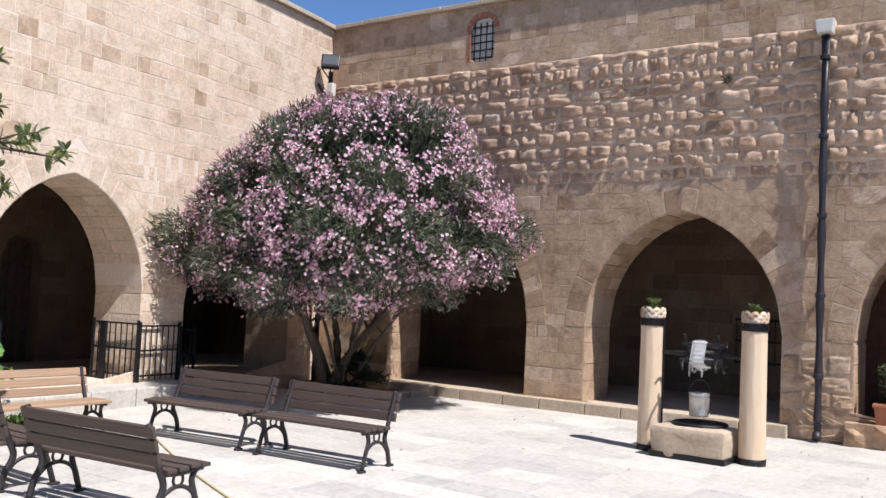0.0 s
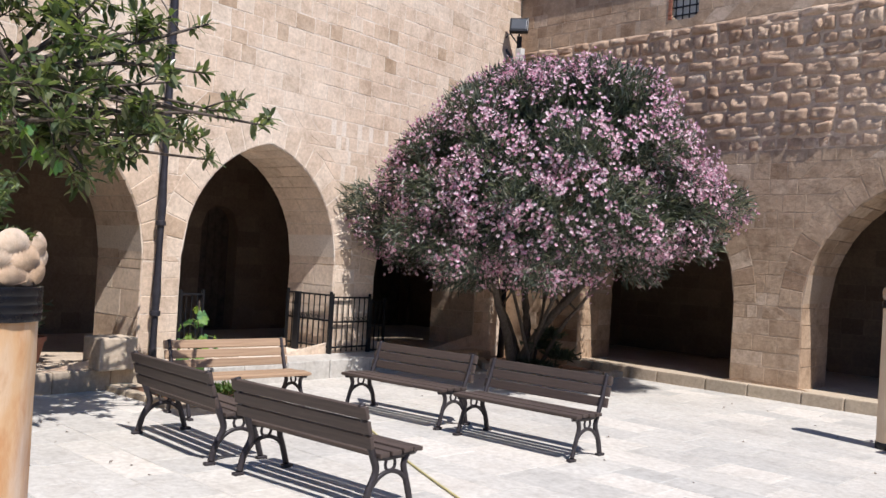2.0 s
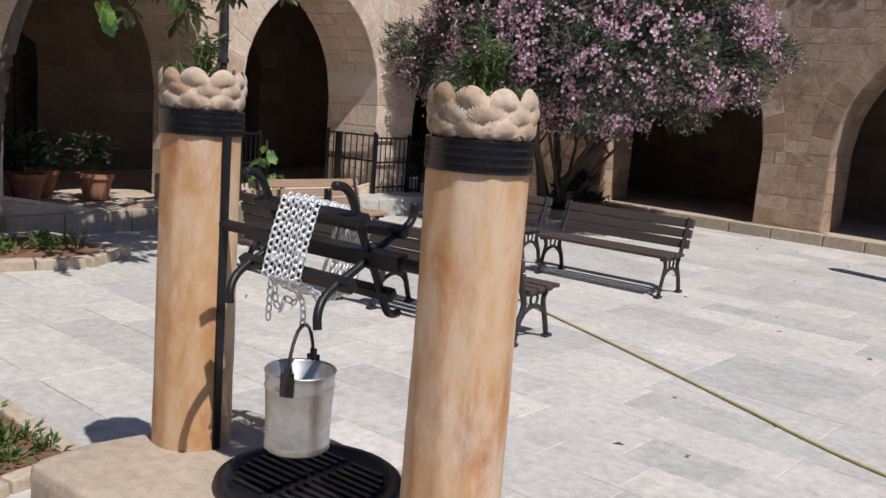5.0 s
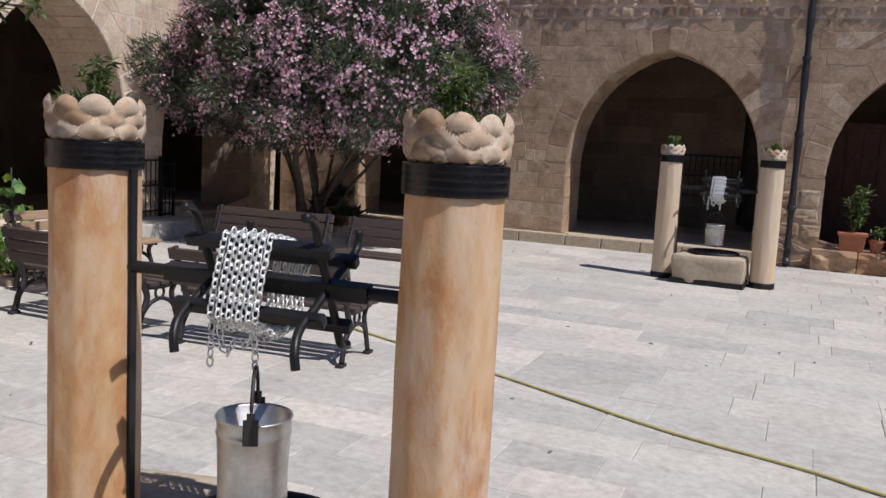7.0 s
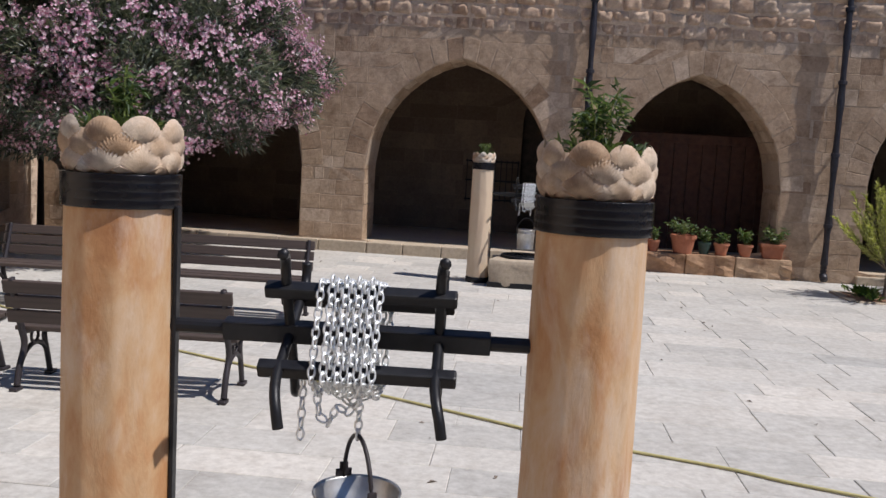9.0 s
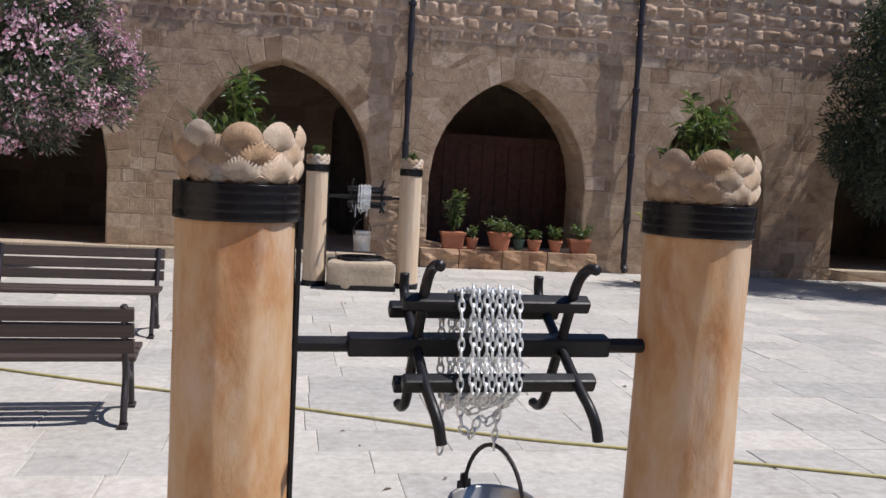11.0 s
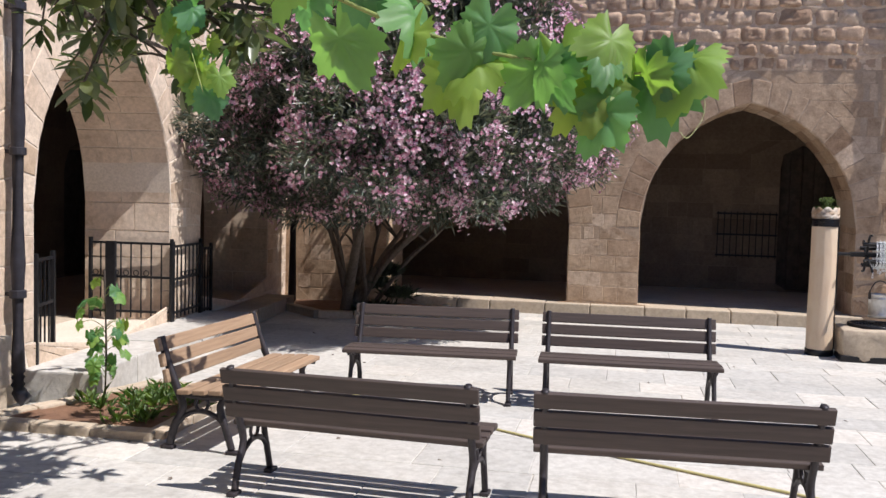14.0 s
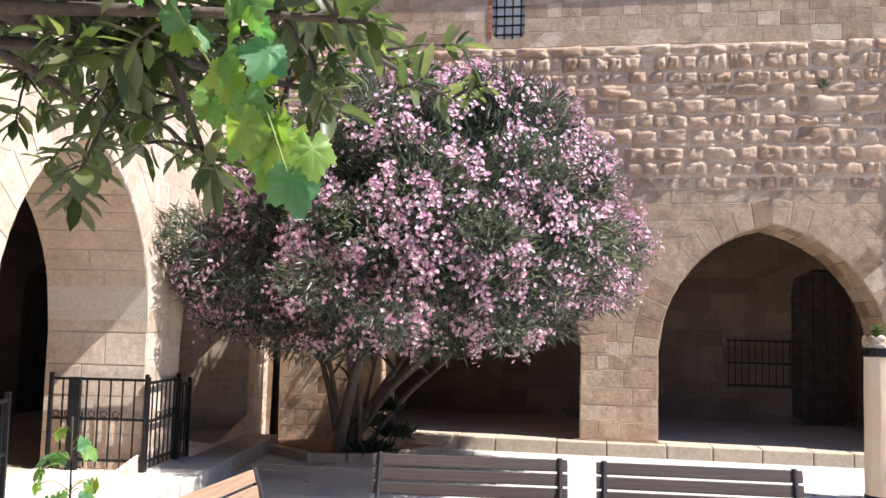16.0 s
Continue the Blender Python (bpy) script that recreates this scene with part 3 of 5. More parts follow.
gallery("north", NORTH, -11.6, 9.0, 2.6, 0.18, 3.95, [Arch(-2.85, 0.55, 2.6, 2.95, 0.18, 0.0), Arch(3.2, 0.5, 2.0, 2.4, 0.18, 0.0)])
gallery("west", WEST, -6.0, 9.2, 2.85, 0.26, 3.9, [Arch(-0.95, 0.5, 2.0, 2.45, 0.26, 0.0), Arch(3.6, 0.42, 2.2, 2.62, 0.26, 0.0), Arch(8.3, 0.85, 2.1, 2.5, 0.26, 0.0)])

# the sides that close the courtyard
for name, c, s in (("wall_south", (-1, -7.6, 2.6), (30, 0.8, 5.2)), ("wall_east", (11.6, 3.0, 2.4), (0.8, 22, 4.8))):
    bm = bmesh.new()
    box(bm, c, s)
    tagged(finish(name, bm, ASHLAR), "plain limestone wall that closes the courtyard", "wall", kind="structure")

# thresholds under the north arches, plinth with pots, west platform
def slab_row(name, label, mtx, u0, u1, y0, y1, z0, z1, mat, step=(0.5, 0.9), rough=0):
    ob = thing(name, label, "step", mtx, kind="structure")
    u, k = u0, 0
    while u < u1 - 0.01:
        l = r.uniform(*step)
        if u1 - (u + l) < 0.3:
            l = u1 - u
        bm = bmesh.new()
        box(bm, (u + l / 2, (y0 + y1) / 2 + r.uniform(-0.008, 0.008), (z0 + z1) / 2 + r.uniform(-0.004, 0.004)), (l - 0.01, y1 - y0, z1 - z0), bevel=0.018)
        if rough:
            bmesh.ops.subdivide_edges(bm, edges=bm.edges, cuts=4, use_grid_fill=True)
            for v in bm.verts:
                v.co.y -= rough * max(0, noise.noise(Vector((v.co.x * 4, v.co.z * 6, 3.0)))) if v.co.y < (y0 + y1) / 2 else 0
        part("step_stone", bm, mat, ob, smooth=False)
        u += l
    return ob


slab_row("threshold", "low worn limestone threshold under the arches", NORTH, -10.2, -2.75, -0.16, 0.3, -0.05, 0.19, CURB)
slab_row("plinth", "rough reddish stone plinth carrying potted plants", NORTH, -2.0, 1.15, -0.14, 0.5, -0.05, 0.33, ERODED, rough=0.12)
slab_row("threshold", "low stone threshold under the arch", NORTH, 2.2, 4.6, -0.1, 0.3, -0.05, 0.14, CURB)
slab_row("platform", "pale raised stone landing before the arched entrance", WEST, -0.1, 3.95, -0.62, 0.2, -0.05, 0.27, SLAB, (0.7, 1.1))
slab_row("platform", "low stone step along the corner", WEST, 4.0, 6.6, -0.45, 0.1, -0.05, 0.2, CURB, (0.6, 0.9))
slab_row("threshold", "raised stone sill of the shaded arch", WEST, -3.1, -0.45, -0.12, 0.2, -0.05, 0.25, CURB, (0.6, 0.9))

# ---- ground ----
bm = bmesh.new()
bmesh.ops.create_grid(bm, x_segments=2, y_segments=2, size=150)
ground = tagged(finish("ground", bm, JOINT, matrix=pose(0, 0, -0.006)), "courtyard ground of pale limestone paving", "ground", kind="structure")
pav = Heap("paving_slab", ground, SLAB, 300)
y = -7.2
rows = []
while y < 13.45:
    h = r.uniform(0.36, 0.58)
    rows.append((y, min(y + h, 13.5)))
    y += h
rows.sort(key=lambda p: abs((p[0] + p[1]) / 2 - 4.5))
for y0, y1 in rows:
    x = -11.9 + r.uniform(-0.5, 0)
    while x < 11.2:
        l = r.uniform(0.45, 1.05)
        g = r.uniform(0.0003, 0.0032)
        j = [r.uniform(-0.012, 0.012) for _ in range(4)]
        dz = 0.008 + r.uniform(-0.0012, 0.0012)
        q = [(x + g + j[0] * 0.4, y0 + g + j[1] * 0.6), (x + l - g, y0 + g + j[2] * 0.6), (x + l - g, y1 - g), (x + g + j[0] * 0.4, y1 - g)]
        b = 0.005
        vs = [(px, py, -0.02) for px, py in q] + [(px, py, dz - 0.004) for px, py in q]
        cx, cy = x + l / 2, (y0 + y1) / 2
        tl = [r.uniform(-0.0008, 0.0008) for _ in range(4)]
        vs += [(px + math.copysign(b, cx - px), py + math.copysign(b, cy - py), dz + t) for (px, py), t in zip(q, tl)]
        fs = [(8, 9, 10, 11)]
        for i in range(4):
            k = (i + 1) % 4
            fs += [(i, k, 4 + k, 4 + i), (4 + i, 4 + k, 8 + k, 8 + i)]
        pav.add(vs, fs, near=-8.6 < cx < 0.2 and 0.5 < cy < 9.0)
        x += l
pav.close()

# ---- benches ----
def bench(label, m, slat, group="park benches"):
    ob = thing("bench", label, "bench", m, group)
    for z, y, tilt in ((0.52, -0.005, 12), (0.625, -0.037, 14), (0.73, -0.07, 16)):
        bm = bmesh.new()
        box(bm, (0, 0, 0), (1.54, 0.034, 0.092), bevel=0.008)
        part("back_slat", bm, slat, ob, matrix=pose(0, y, z, tilt, 0, 0))
    for y, z in ((0.13, 0.418), (0.25, 0.422), (0.37, 0.43), (0.475, 0.425)):
        bm = bmesh.new()
        box(bm, (0, 0, 0), (1.54, 0.095, 0.034), bevel=0.008)
        part("seat_slat", bm, slat, ob, matrix=pose(0, y, z, -3 if y > 0.4 else 2, 0, 0))
    for s in (-0.71, 0.71):
        bm = bmesh.new()
        tube(bm, curve_pts([(s, 0.0, 0.03), (s, 0.035, 0.16), (s, 0.1, 0.3), (s, 0.06, 0.42), (s, 0.005, 0.55), (s, -0.05, 0.7), (s, -0.075, 0.785)], 6), 0.03, 6, 0.75, (1, 0, 0))
        tube(bm, curve_pts([(s, 0.475, 0.03), (s, 0.43, 0.17), (s, 0.385, 0.31), (s, 0.42, 0.39)], 6), 0.027, 6, 0.75, (1, 0, 0))
        tube(bm, curve_pts([(s, 0.06, 0.4), (s, 0.25, 0.385), (s, 0.5, 0.4)], 6), 0.024, 6, 0.8, (1, 0, 0))
        tube(bm, curve_pts([(s, 0.05, 0.17), (s, 0.13, 0.25), (s, 0.245, 0.285), (s, 0.36, 0.25), (s, 0.43, 0.18)], 6), 0.019, 6, 0.8, (1, 0, 0))
        ring = [(s, 0.245 + 0.05 * math.cos(a), 0.335 + 0.05 * math.sin(a)) for a in [k * math.pi / 6 for k in range(13)]]
        tube(bm, ring, 0.012, 6, 1.0, (1, 0, 0))
        for y in (0.0, 0.475):
            box(bm, (s, y + (0.01 if y > 0.2 else -0.01), 0.014), (0.055, 0.095, 0.028), bevel=0.008)
        part("side_frame", bm, CASTIRON, ob, "dark cast-iron side frame with curved legs", smooth=True)
        for z, y in ((0.52, -0.03), (0.625, -0.062), (0.73, -0.095)):
            bm = bmesh.new()
            lathe(bm, [(0.011, 0), (0.011, 0.004), (0.007, 0.008)], 8)
            part("bolt", bm, ZINC, ob, matrix=pose(s, y + 0.048, z, -78, 0, 0))
    return ob


BENCH = "dark brown slatted bench with cast-iron legs"
bench(BENCH + " on the open paving", pose(-5.915, 4.272, 0, 0, 0, 3.7), SLAT)
bench(BENCH + " beside another in a row", pose(-7.74, 4.24, 0, 0, 0, -2.6), SLAT)
bench(BENCH + " facing the courtyard", pose(-6.18, 7.53, 0, 0, 0, 182.4), SLAT)
bench(BENCH + " near a tree", pose(-7.935, 7.46, 0, 0, 0, 185), SLAT)
bench("pale brown wooden slatted bench beside the planting bed", pose(-9.27, 5.74, 0, 0, 0, -92), SLAT_PALE)


# ---- leaves ----
def leaf_mesh(name, P, D, S, length, width, fold=0.25, droop=0.15, seg=1):
    """Many folded leaves in one mesh: base points, directions, side vectors, lengths and widths."""
    n = len(P)
    U = np.cross(S, D)
    l, w = length[:, None], width[:, None]
    if seg == 1:
        V = np.stack([P, P + D * l * 0.45 + S * w * 0.5 + U * w * fold, P + D * l - U * l * droop, P + D * l * 0.45 - S * w * 0.5 + U * w * fold], 1)
        F = np.array([[0, 1, 2], [0, 2, 3]])
        k = 4
    else:
        rows = []
        for t, ww, dr in ((0.12, 0.25, 0.0), (0.45, 0.5, 0.25), (0.75, 0.42, 0.6)):
            c = P + D * l * t - U * l * droop * dr
            rows += [c + S * w * ww + U * w * fold, c - U * w * 0.02, c - S * w * ww + U * w * fold]
        V = np.stack([P] + rows + [P + D * l - U * l * droop], 1)
        F = np.array([[0, 1, 2], [0, 2, 3], [1, 4, 5], [1, 5, 2], [2, 5, 6], [2, 6, 3], [4, 7, 8], [4, 8, 5], [5, 8, 9], [5, 9, 6], [7, 10, 8], [8, 10, 9]])
        k = 11
    me = bpy.data.meshes.new(name)
    V = V.reshape(-1, 3)
    faces = (F[None] + (np.arange(n) * k)[:, None, None]).reshape(-1, 3)
    me.vertices.add(len(V)); me.vertices.foreach_set("co", V.astype(np.float32).ravel())
    me.loops.add(faces.size); me.loops.foreach_set("vertex_index", faces.astype(np.int32).ravel())
    me.polygons.add(len(faces)); me.polygons.foreach_set("loop_start", np.arange(0, faces.size, 3, dtype=np.int32))
    me.update(calc_edges=True)
    return me


def unit(a):
    return a / np.maximum(1e-9, np.linalg.norm(a, axis=1))[:, None]


def spray(name, parent, mat, P, D, length, width, spread=0.5, fold=0.25, droop=0.15, seg=1, label=""):
    n = len(P)
    D = unit(D + npr.normal(0, spread, (n, 3)))
    ref = npr.normal(0, 0.35, (n, 3)) + np.array([0, 0, 1.0])
    S = unit(np.cross(D, ref))
    me = leaf_mesh(name, P, D, S, length, width, fold, droop, seg)
    me.materials.append(mat)
    ob = new(name, me)
    ob.parent = parent
    if label:
        ob["label"] = label
    return ob


def in_blobs(blobs, n, shell=0.55):
    """Points and outward directions in a cloud of ellipsoidal clumps, denser towards their skin."""
    w = np.array([b[3] * b[4] * b[5] for b in blobs]) ** 0.67
    pick = npr.choice(len(blobs), n, p=w / w.sum())
    d = unit(npr.normal(0, 1, (n, 3)))
    rad = shell + (1 - shell) * npr.rand(n) ** 0.6
    B = np.array(blobs)[pick]
    return B[:, :3] + d * rad[:, None] * B[:, 3:6], d


# ---- oleander ----
ole = thing("oleander_tree", "large flowering oleander with pink blossoms on several leaning stems", "tree", pose(0, 0, 0))
TB = Vector((-10.25, 12.2, 0.0))
cx, cy, cz = -9.0, 11.05, 3.12
tips = []
bm = bmesh.new()
srn = random.Random(5)
for k in range(10):
    ang = k / 10 * 2 * math.pi + srn.uniform(-0.2, 0.2)
    tip = Vector((cx + 1.7 * math.cos(ang), cy + 1.5 * math.sin(ang), cz + srn.uniform(-0.4, 0.7)))
    b = TB + Vector((srn.uniform(-0.25, 0.25), srn.uniform(-0.2, 0.2), -0.05))
    mid = b.lerp(tip, 0.5) + Vector((srn.uniform(-0.15, 0.15), srn.uniform(-0.15, 0.15), srn.uniform(-0.15, 0.25)))
    pts = curve_pts([b, b.lerp(mid, 0.45) + Vector((0, 0, 0.12)), mid, tip], 6)
    r0 = 0.095 if k in (1, 4, 8) else srn.uniform(0.035, 0.055)
    tube(bm, pts, [r0 * (1 - 0.75 * i / len(pts)) for i in range(len(pts))], 7)
    for f in (9, 12, 15):
        p0 = pts[f]
        for q in range(2):
            e = p0 + Vector((srn.uniform(-0.8, 0.8), srn.uniform(-0.8, 0.8), srn.uniform(0.2, 0.9)))
            tube(bm, curve_pts([p0, p0.lerp(e, 0.5) + Vector((0, 0, 0.06)), e], 3), [0.022, 0.02, 0.018, 0.016, 0.013, 0.011, 0.008], 5)
part("trunk", bm, BARK_MID, ole, "cluster of leaning grey-brown stems", smooth=True)
blobs = [(cx, cy, cz + 0.15, 1.95, 1.75, 1.4), (cx, cy, cz, 1.2, 1.1, 0.9)]
for k in range(80):
    a, e = srn.uniform(0, 2 * math.pi), srn.uniform(-0.85, 1.4)
    rr = srn.uniform(0.82, 1.0)
    x = cx + 2.3 * rr * math.cos(a) * math.cos(e)
    y = cy + 2.0 * rr * math.sin(a) * math.cos(e)
    z = cz + (1.5 if e > 0 else 1.35) * rr * math.sin(e) + 0.1
    s = srn.uniform(0.36, 0.6)
    blobs.append((x, y, z, s, s, s * srn.uniform(0.75, 1.0)))
for x, y, z, s in ((-11.1, 9.4, 2.7, 0.4), (-10.8, 9.7, 2.3, 0.5), (-10.9, 10.2, 2.0, 0.45), (-10.5, 9.6, 3.1, 0.5), (-9.6, 9.1, 2.2, 0.4), (-8.9, 9.2, 1.9, 0.4), (-9.6, 10.2, 1.75, 0.45), (-10.3, 10.7, 1.75, 0.5), (-8.7, 10.5, 1.75, 0.45), (-9.3, 11.0, 1.95, 0.5), (-10.9, 11.3, 1.9, 0.5), (-7.6, 11.2, 1.95, 0.4), (-6.75, 12.0, 2.9, 0.42), (-7.0, 11.6, 2.3, 0.35), (-7.95, 9.7, 1.75, 0.3), (-8.3, 9.7, 2.15, 0.45), (-7.7, 10.0, 2.3, 0.45), (-8.0, 10.4, 2.0, 0.45), (-7.3, 10.7, 2.35, 0.45), (-8.7, 9.5, 2.4, 0.45), (-9.1, 9.3, 2.7, 0.5), (-8.1, 9.4, 2.7, 0.45), (-7.2, 10.2, 2.8, 0.45), (-7.5, 11.2, 2.3, 0.45), (-8.6, 10.2, 1.95, 0.45), (-9.2, 11.2, 4.7, 0.45), (-9.9, 10.9, 4.55, 0.45), (-8.4, 11.2, 4.4, 0.5)):
    blobs.append((x, y, z, s, s, s * 0.8))


def crown_shape(P):
    """Narrows the crown towards its top, broadens its skirt."""
    f = 1.1 - 0.3 * np.clip((P[:, 2] - (cz - 0.6)) / 2.2, 0, 1)
    Q = P.copy()
    Q[:, 0] = cx + (P[:, 0] - cx) * f
    Q[:, 1] = np.minimum(cy + (P[:, 1] - cy) * f, 13.45)
    Q[:, 0] = np.maximum(Q[:, 0], -11.7)
    return Q


P, d = in_blobs(blobs, 92000, 0.3)
keep = (P[:, 2] > 1.35) & (P[:, 1] < 13.45) & (P[:, 0] > -11.75)
P, d = P[keep], d[keep]
P = crown_shape(P)
out = unit(P - np.array([cx, cy, cz - 0.6]))
spray("foliage", ole, OLEAF, P, out * 0.7 + d * 0.3 + np.array([0, 0, 0.25]), npr.uniform(0.11, 0.2, len(P)), npr.uniform(0.017, 0.028, len(P)), 0.55, 0.2, 0.12, label="narrow grey-green leaves in dense clumps")
P, d = in_blobs(blobs[2:], 6600, 0.8)
q = unit(npr.normal(0, 1, (700, 3)))
P = np.concatenate([P, np.array([cx, cy, cz + 0.1]) + q * np.array([2.45, 2.15, 1.65]) * npr.uniform(0.93, 1.08, (700, 1))])
d = np.concatenate([d, q])
o = unit(P - np.array([cx, cy, cz - 0.4]))
keep = (P[:, 2] > 1.45) & (P[:, 1] < 13.4) & (P[:, 0] > -11.7) & ((d * o).sum(1) > -0.25)
keep &= np.array([noise.noise(Vector(p) * 2.0) + 0.6 * noise.noise(Vector(p) * 4.5) > -0.12 for p in P])
C, o = crown_shape(P[keep]), o[keep]
m = len(C)
n_f = 8
P = np.repeat(C + o * 0.06, n_f * 5, 0) + np.repeat(npr.normal(0, 0.052, (m * n_f, 3)), 5, 0)
face = np.repeat(unit(np.repeat(o, n_f, 0) + npr.normal(0, 0.5, (m * n_f, 3))), 5, 0)
t1 = unit(np.cross(face, np.array([0.3, 0.2, 1.0])))
t2 = np.cross(face, t1)
an = np.tile(np.arange(5) * 2 * math.pi / 5, m * n_f) + np.repeat(npr.uniform(0, 6, m * n_f), 5)
D = t1 * np.cos(an)[:, None] + t2 * np.sin(an)[:, None]
S = np.cross(face, D)
me = leaf_mesh("blossoms", P, unit(D + face * 0.45), S, npr.uniform(0.025, 0.036, len(P)), np.full(len(P), 0.027), 0.1, -0.1)
me.materials.append(PETAL)
bl = new("blossoms", me)
bl.parent = ole
bl["label"] = "clusters of pale pink five-petalled blossoms"

# shrubs at the foot of the oleander
def low_plants(name, label, cat, pts, mat, h=(0.12, 0.3), n=60, w=0.03, kind=""):
    ob = thing(name, label, cat, pose(0, 0, 0), kind=kind)
    P, D = [], []
    for x, y, z, s in pts:
        for _ in range(n):
            a = rnd.uniform(0, 6.283)
            q = abs(rnd.gauss(0, 0.45))
            P.append((x + s * q * math.cos(a), y + s * q * math.sin(a), z + rnd.uniform(0, h[0])))
            D.append((0.6 * math.cos(a), 0.6 * math.sin(a), 1.0))
    P, D = np.array(P), np.array(D)
    spray("leaves", ob, mat, P, D, npr.uniform(h[0], h[1], len(P)), npr.uniform(w * 0.6, w * 1.3, len(P)), 0.45, 0.25, 0.25)
    return ob


low_plants("undergrowth", "dark green undergrowth at the foot of the oleander", "plants", [(-9.85, 12.1, 0.05, 0.35), (-9.6, 12.4, 0.25, 0.25), (-9.95, 12.3, 0.4, 0.25), (-9.7, 12.2, 0.6, 0.2)], DARKLEAF, (0.1, 0.2), 320, 0.03)
for nm, lb, pts in (("curb", "stone edging round the oleander bed", [(-11.3, 12.25), (-10.6, 11.65), (-9.6, 11.9), (-9.1, 12.9), (-9.0, 13.35)]),):
    ob = thing(nm, lb, "curb", pose(0, 0, 0))
    for (x0, y0), (x1, y1) in zip(pts, pts[1:]):
        n = max(1, round(math.hypot(x1 - x0, y1 - y0) / 0.5))
        for k in range(n):
            t = (k + 0.5) / n
            bm = bmesh.new()
            box(bm, (0, 0, 0.05), (math.hypot(x1 - x0, y1 - y0) / n - 0.015, 0.14, 0.13 + rnd.uniform(-0.02, 0.02)), bevel=0.02)
            part("curb_stone", bm, CURB, ob, matrix=pose(x0 + (x1 - x0) * t, y0 + (y1 - y0) * t, 0, 0, 0, math.degrees(math.atan2(y1 - y0, x1 - x0))))
bm = bmesh.new()
v = [bm.verts.new((x, y, 0.05)) for x, y in ((-11.75, 12.2), (-11.2, 12.2), (-10.6, 11.7), (-9.65, 11.95), (-9.15, 12.9), (-9.05, 13.4), (-11.85, 13.4))]
bm.faces.new(v)
bmesh.ops.triangulate(bm, faces=bm.faces)
bmesh.ops.subdivide_edges(bm, edges=bm.edges, cuts=5, use_grid_fill=True)
for v in bm.verts:
    v.co.z += 0.04 * noise.noise(v.co * 3)
tagged(finish("soil", bm, SOIL), "dry brown soil in the oleander bed", "soil", kind="structure")


# ---- draw wells ----
def link_ring(path, scale=1.0):
    """Chain links along a path of points: alternate links turned a quarter."""
    path = [Vector(p) for p in path]
    seg = [(b - a).length for a, b in zip(path, path[1:])]
    tot, pitch = sum(seg), 0.0315 * scale
    n = max(2, int(tot / pitch))
    vs, fs = [], []
    for i in range(n):
        s = (i + 0.5) * tot / n
        k = 0
        while k < len(seg) - 1 and s > seg[k]:
            s -= seg[k]
            k += 1
        p = path[k].lerp(path[k + 1], s / max(1e-6, seg[k]))
        d = (path[k + 1] - path[k]).normalized()
        ref = Vector((1, 0, 0)) if abs(d.x) < 0.9 else Vector((0, 0, 1))
        a = d.cross(ref).normalized()
        b = d.cross(a)
        if i % 2:
            a, b = b, a
        a, b = (a + b * 0.35).normalized(), (b - a * 0.35).normalized()
        base = len(vs)
        M, Q = 10, 5
        for j in range(M):
            t = 2 * math.pi * j / M
            c = d * (0.0205 * scale * math.cos(t)) + a * (0.0115 * scale * math.sin(t))
            o = (d * math.cos(t) + a * math.sin(t)).normalized()
            for q in range(Q):
                u = 2 * math.pi * q / Q
                w = p + c + 0.0044 * scale * (o * math.cos(u) + b * math.sin(u))
                vs.append(tuple(w))
        for j in range(M):
            for q in range(Q):
                fs.append((base + j * Q + q, base + j * Q + (q + 1) % Q, base + ((j + 1) % M) * Q + (q + 1) % Q, base + ((j + 1) % M) * Q + q))
    return vs, fs


def shell_geo():
    """A scallop shell fanning upward from its hinge, ribbed, bulging outward (-y)."""
    nx, nz, vs, fs = 30, 9, [], []
    for j in range(nz + 1):
        t = j / nz
        for i in range(nx + 1):
            a = (i / nx - 0.5) * 2 * radians(70)
            rib = 0.0056 * math.cos(i * math.pi) * min(1.0, t * 1.5) * (1 - max(0.0, t - 0.8) * 3.5)
            rad = 0.085 * t * (1 - 0.1 * (abs(a) / radians(70)) ** 2)
            x, z = rad * math.sin(a) * 0.82, rad * math.cos(a)
            bulge = 0.025 * math.sin(math.pi * min(1, t * 0.9 + 0.06)) ** 0.8 * math.cos(a * 0.95) ** 0.8
            vs.append((x, -bulge - rib - 0.004 * t, z))
    for j in range(nz):
        for i in range(nx):
            k = j * (nx + 1) + i
            fs.append((k, k + 1, k + nx + 2, k + nx + 1))
    return vs, fs


SHELL_MESH = mesh_of("shell", *shell_geo(), [SHELL], True)
HALF = 0.645


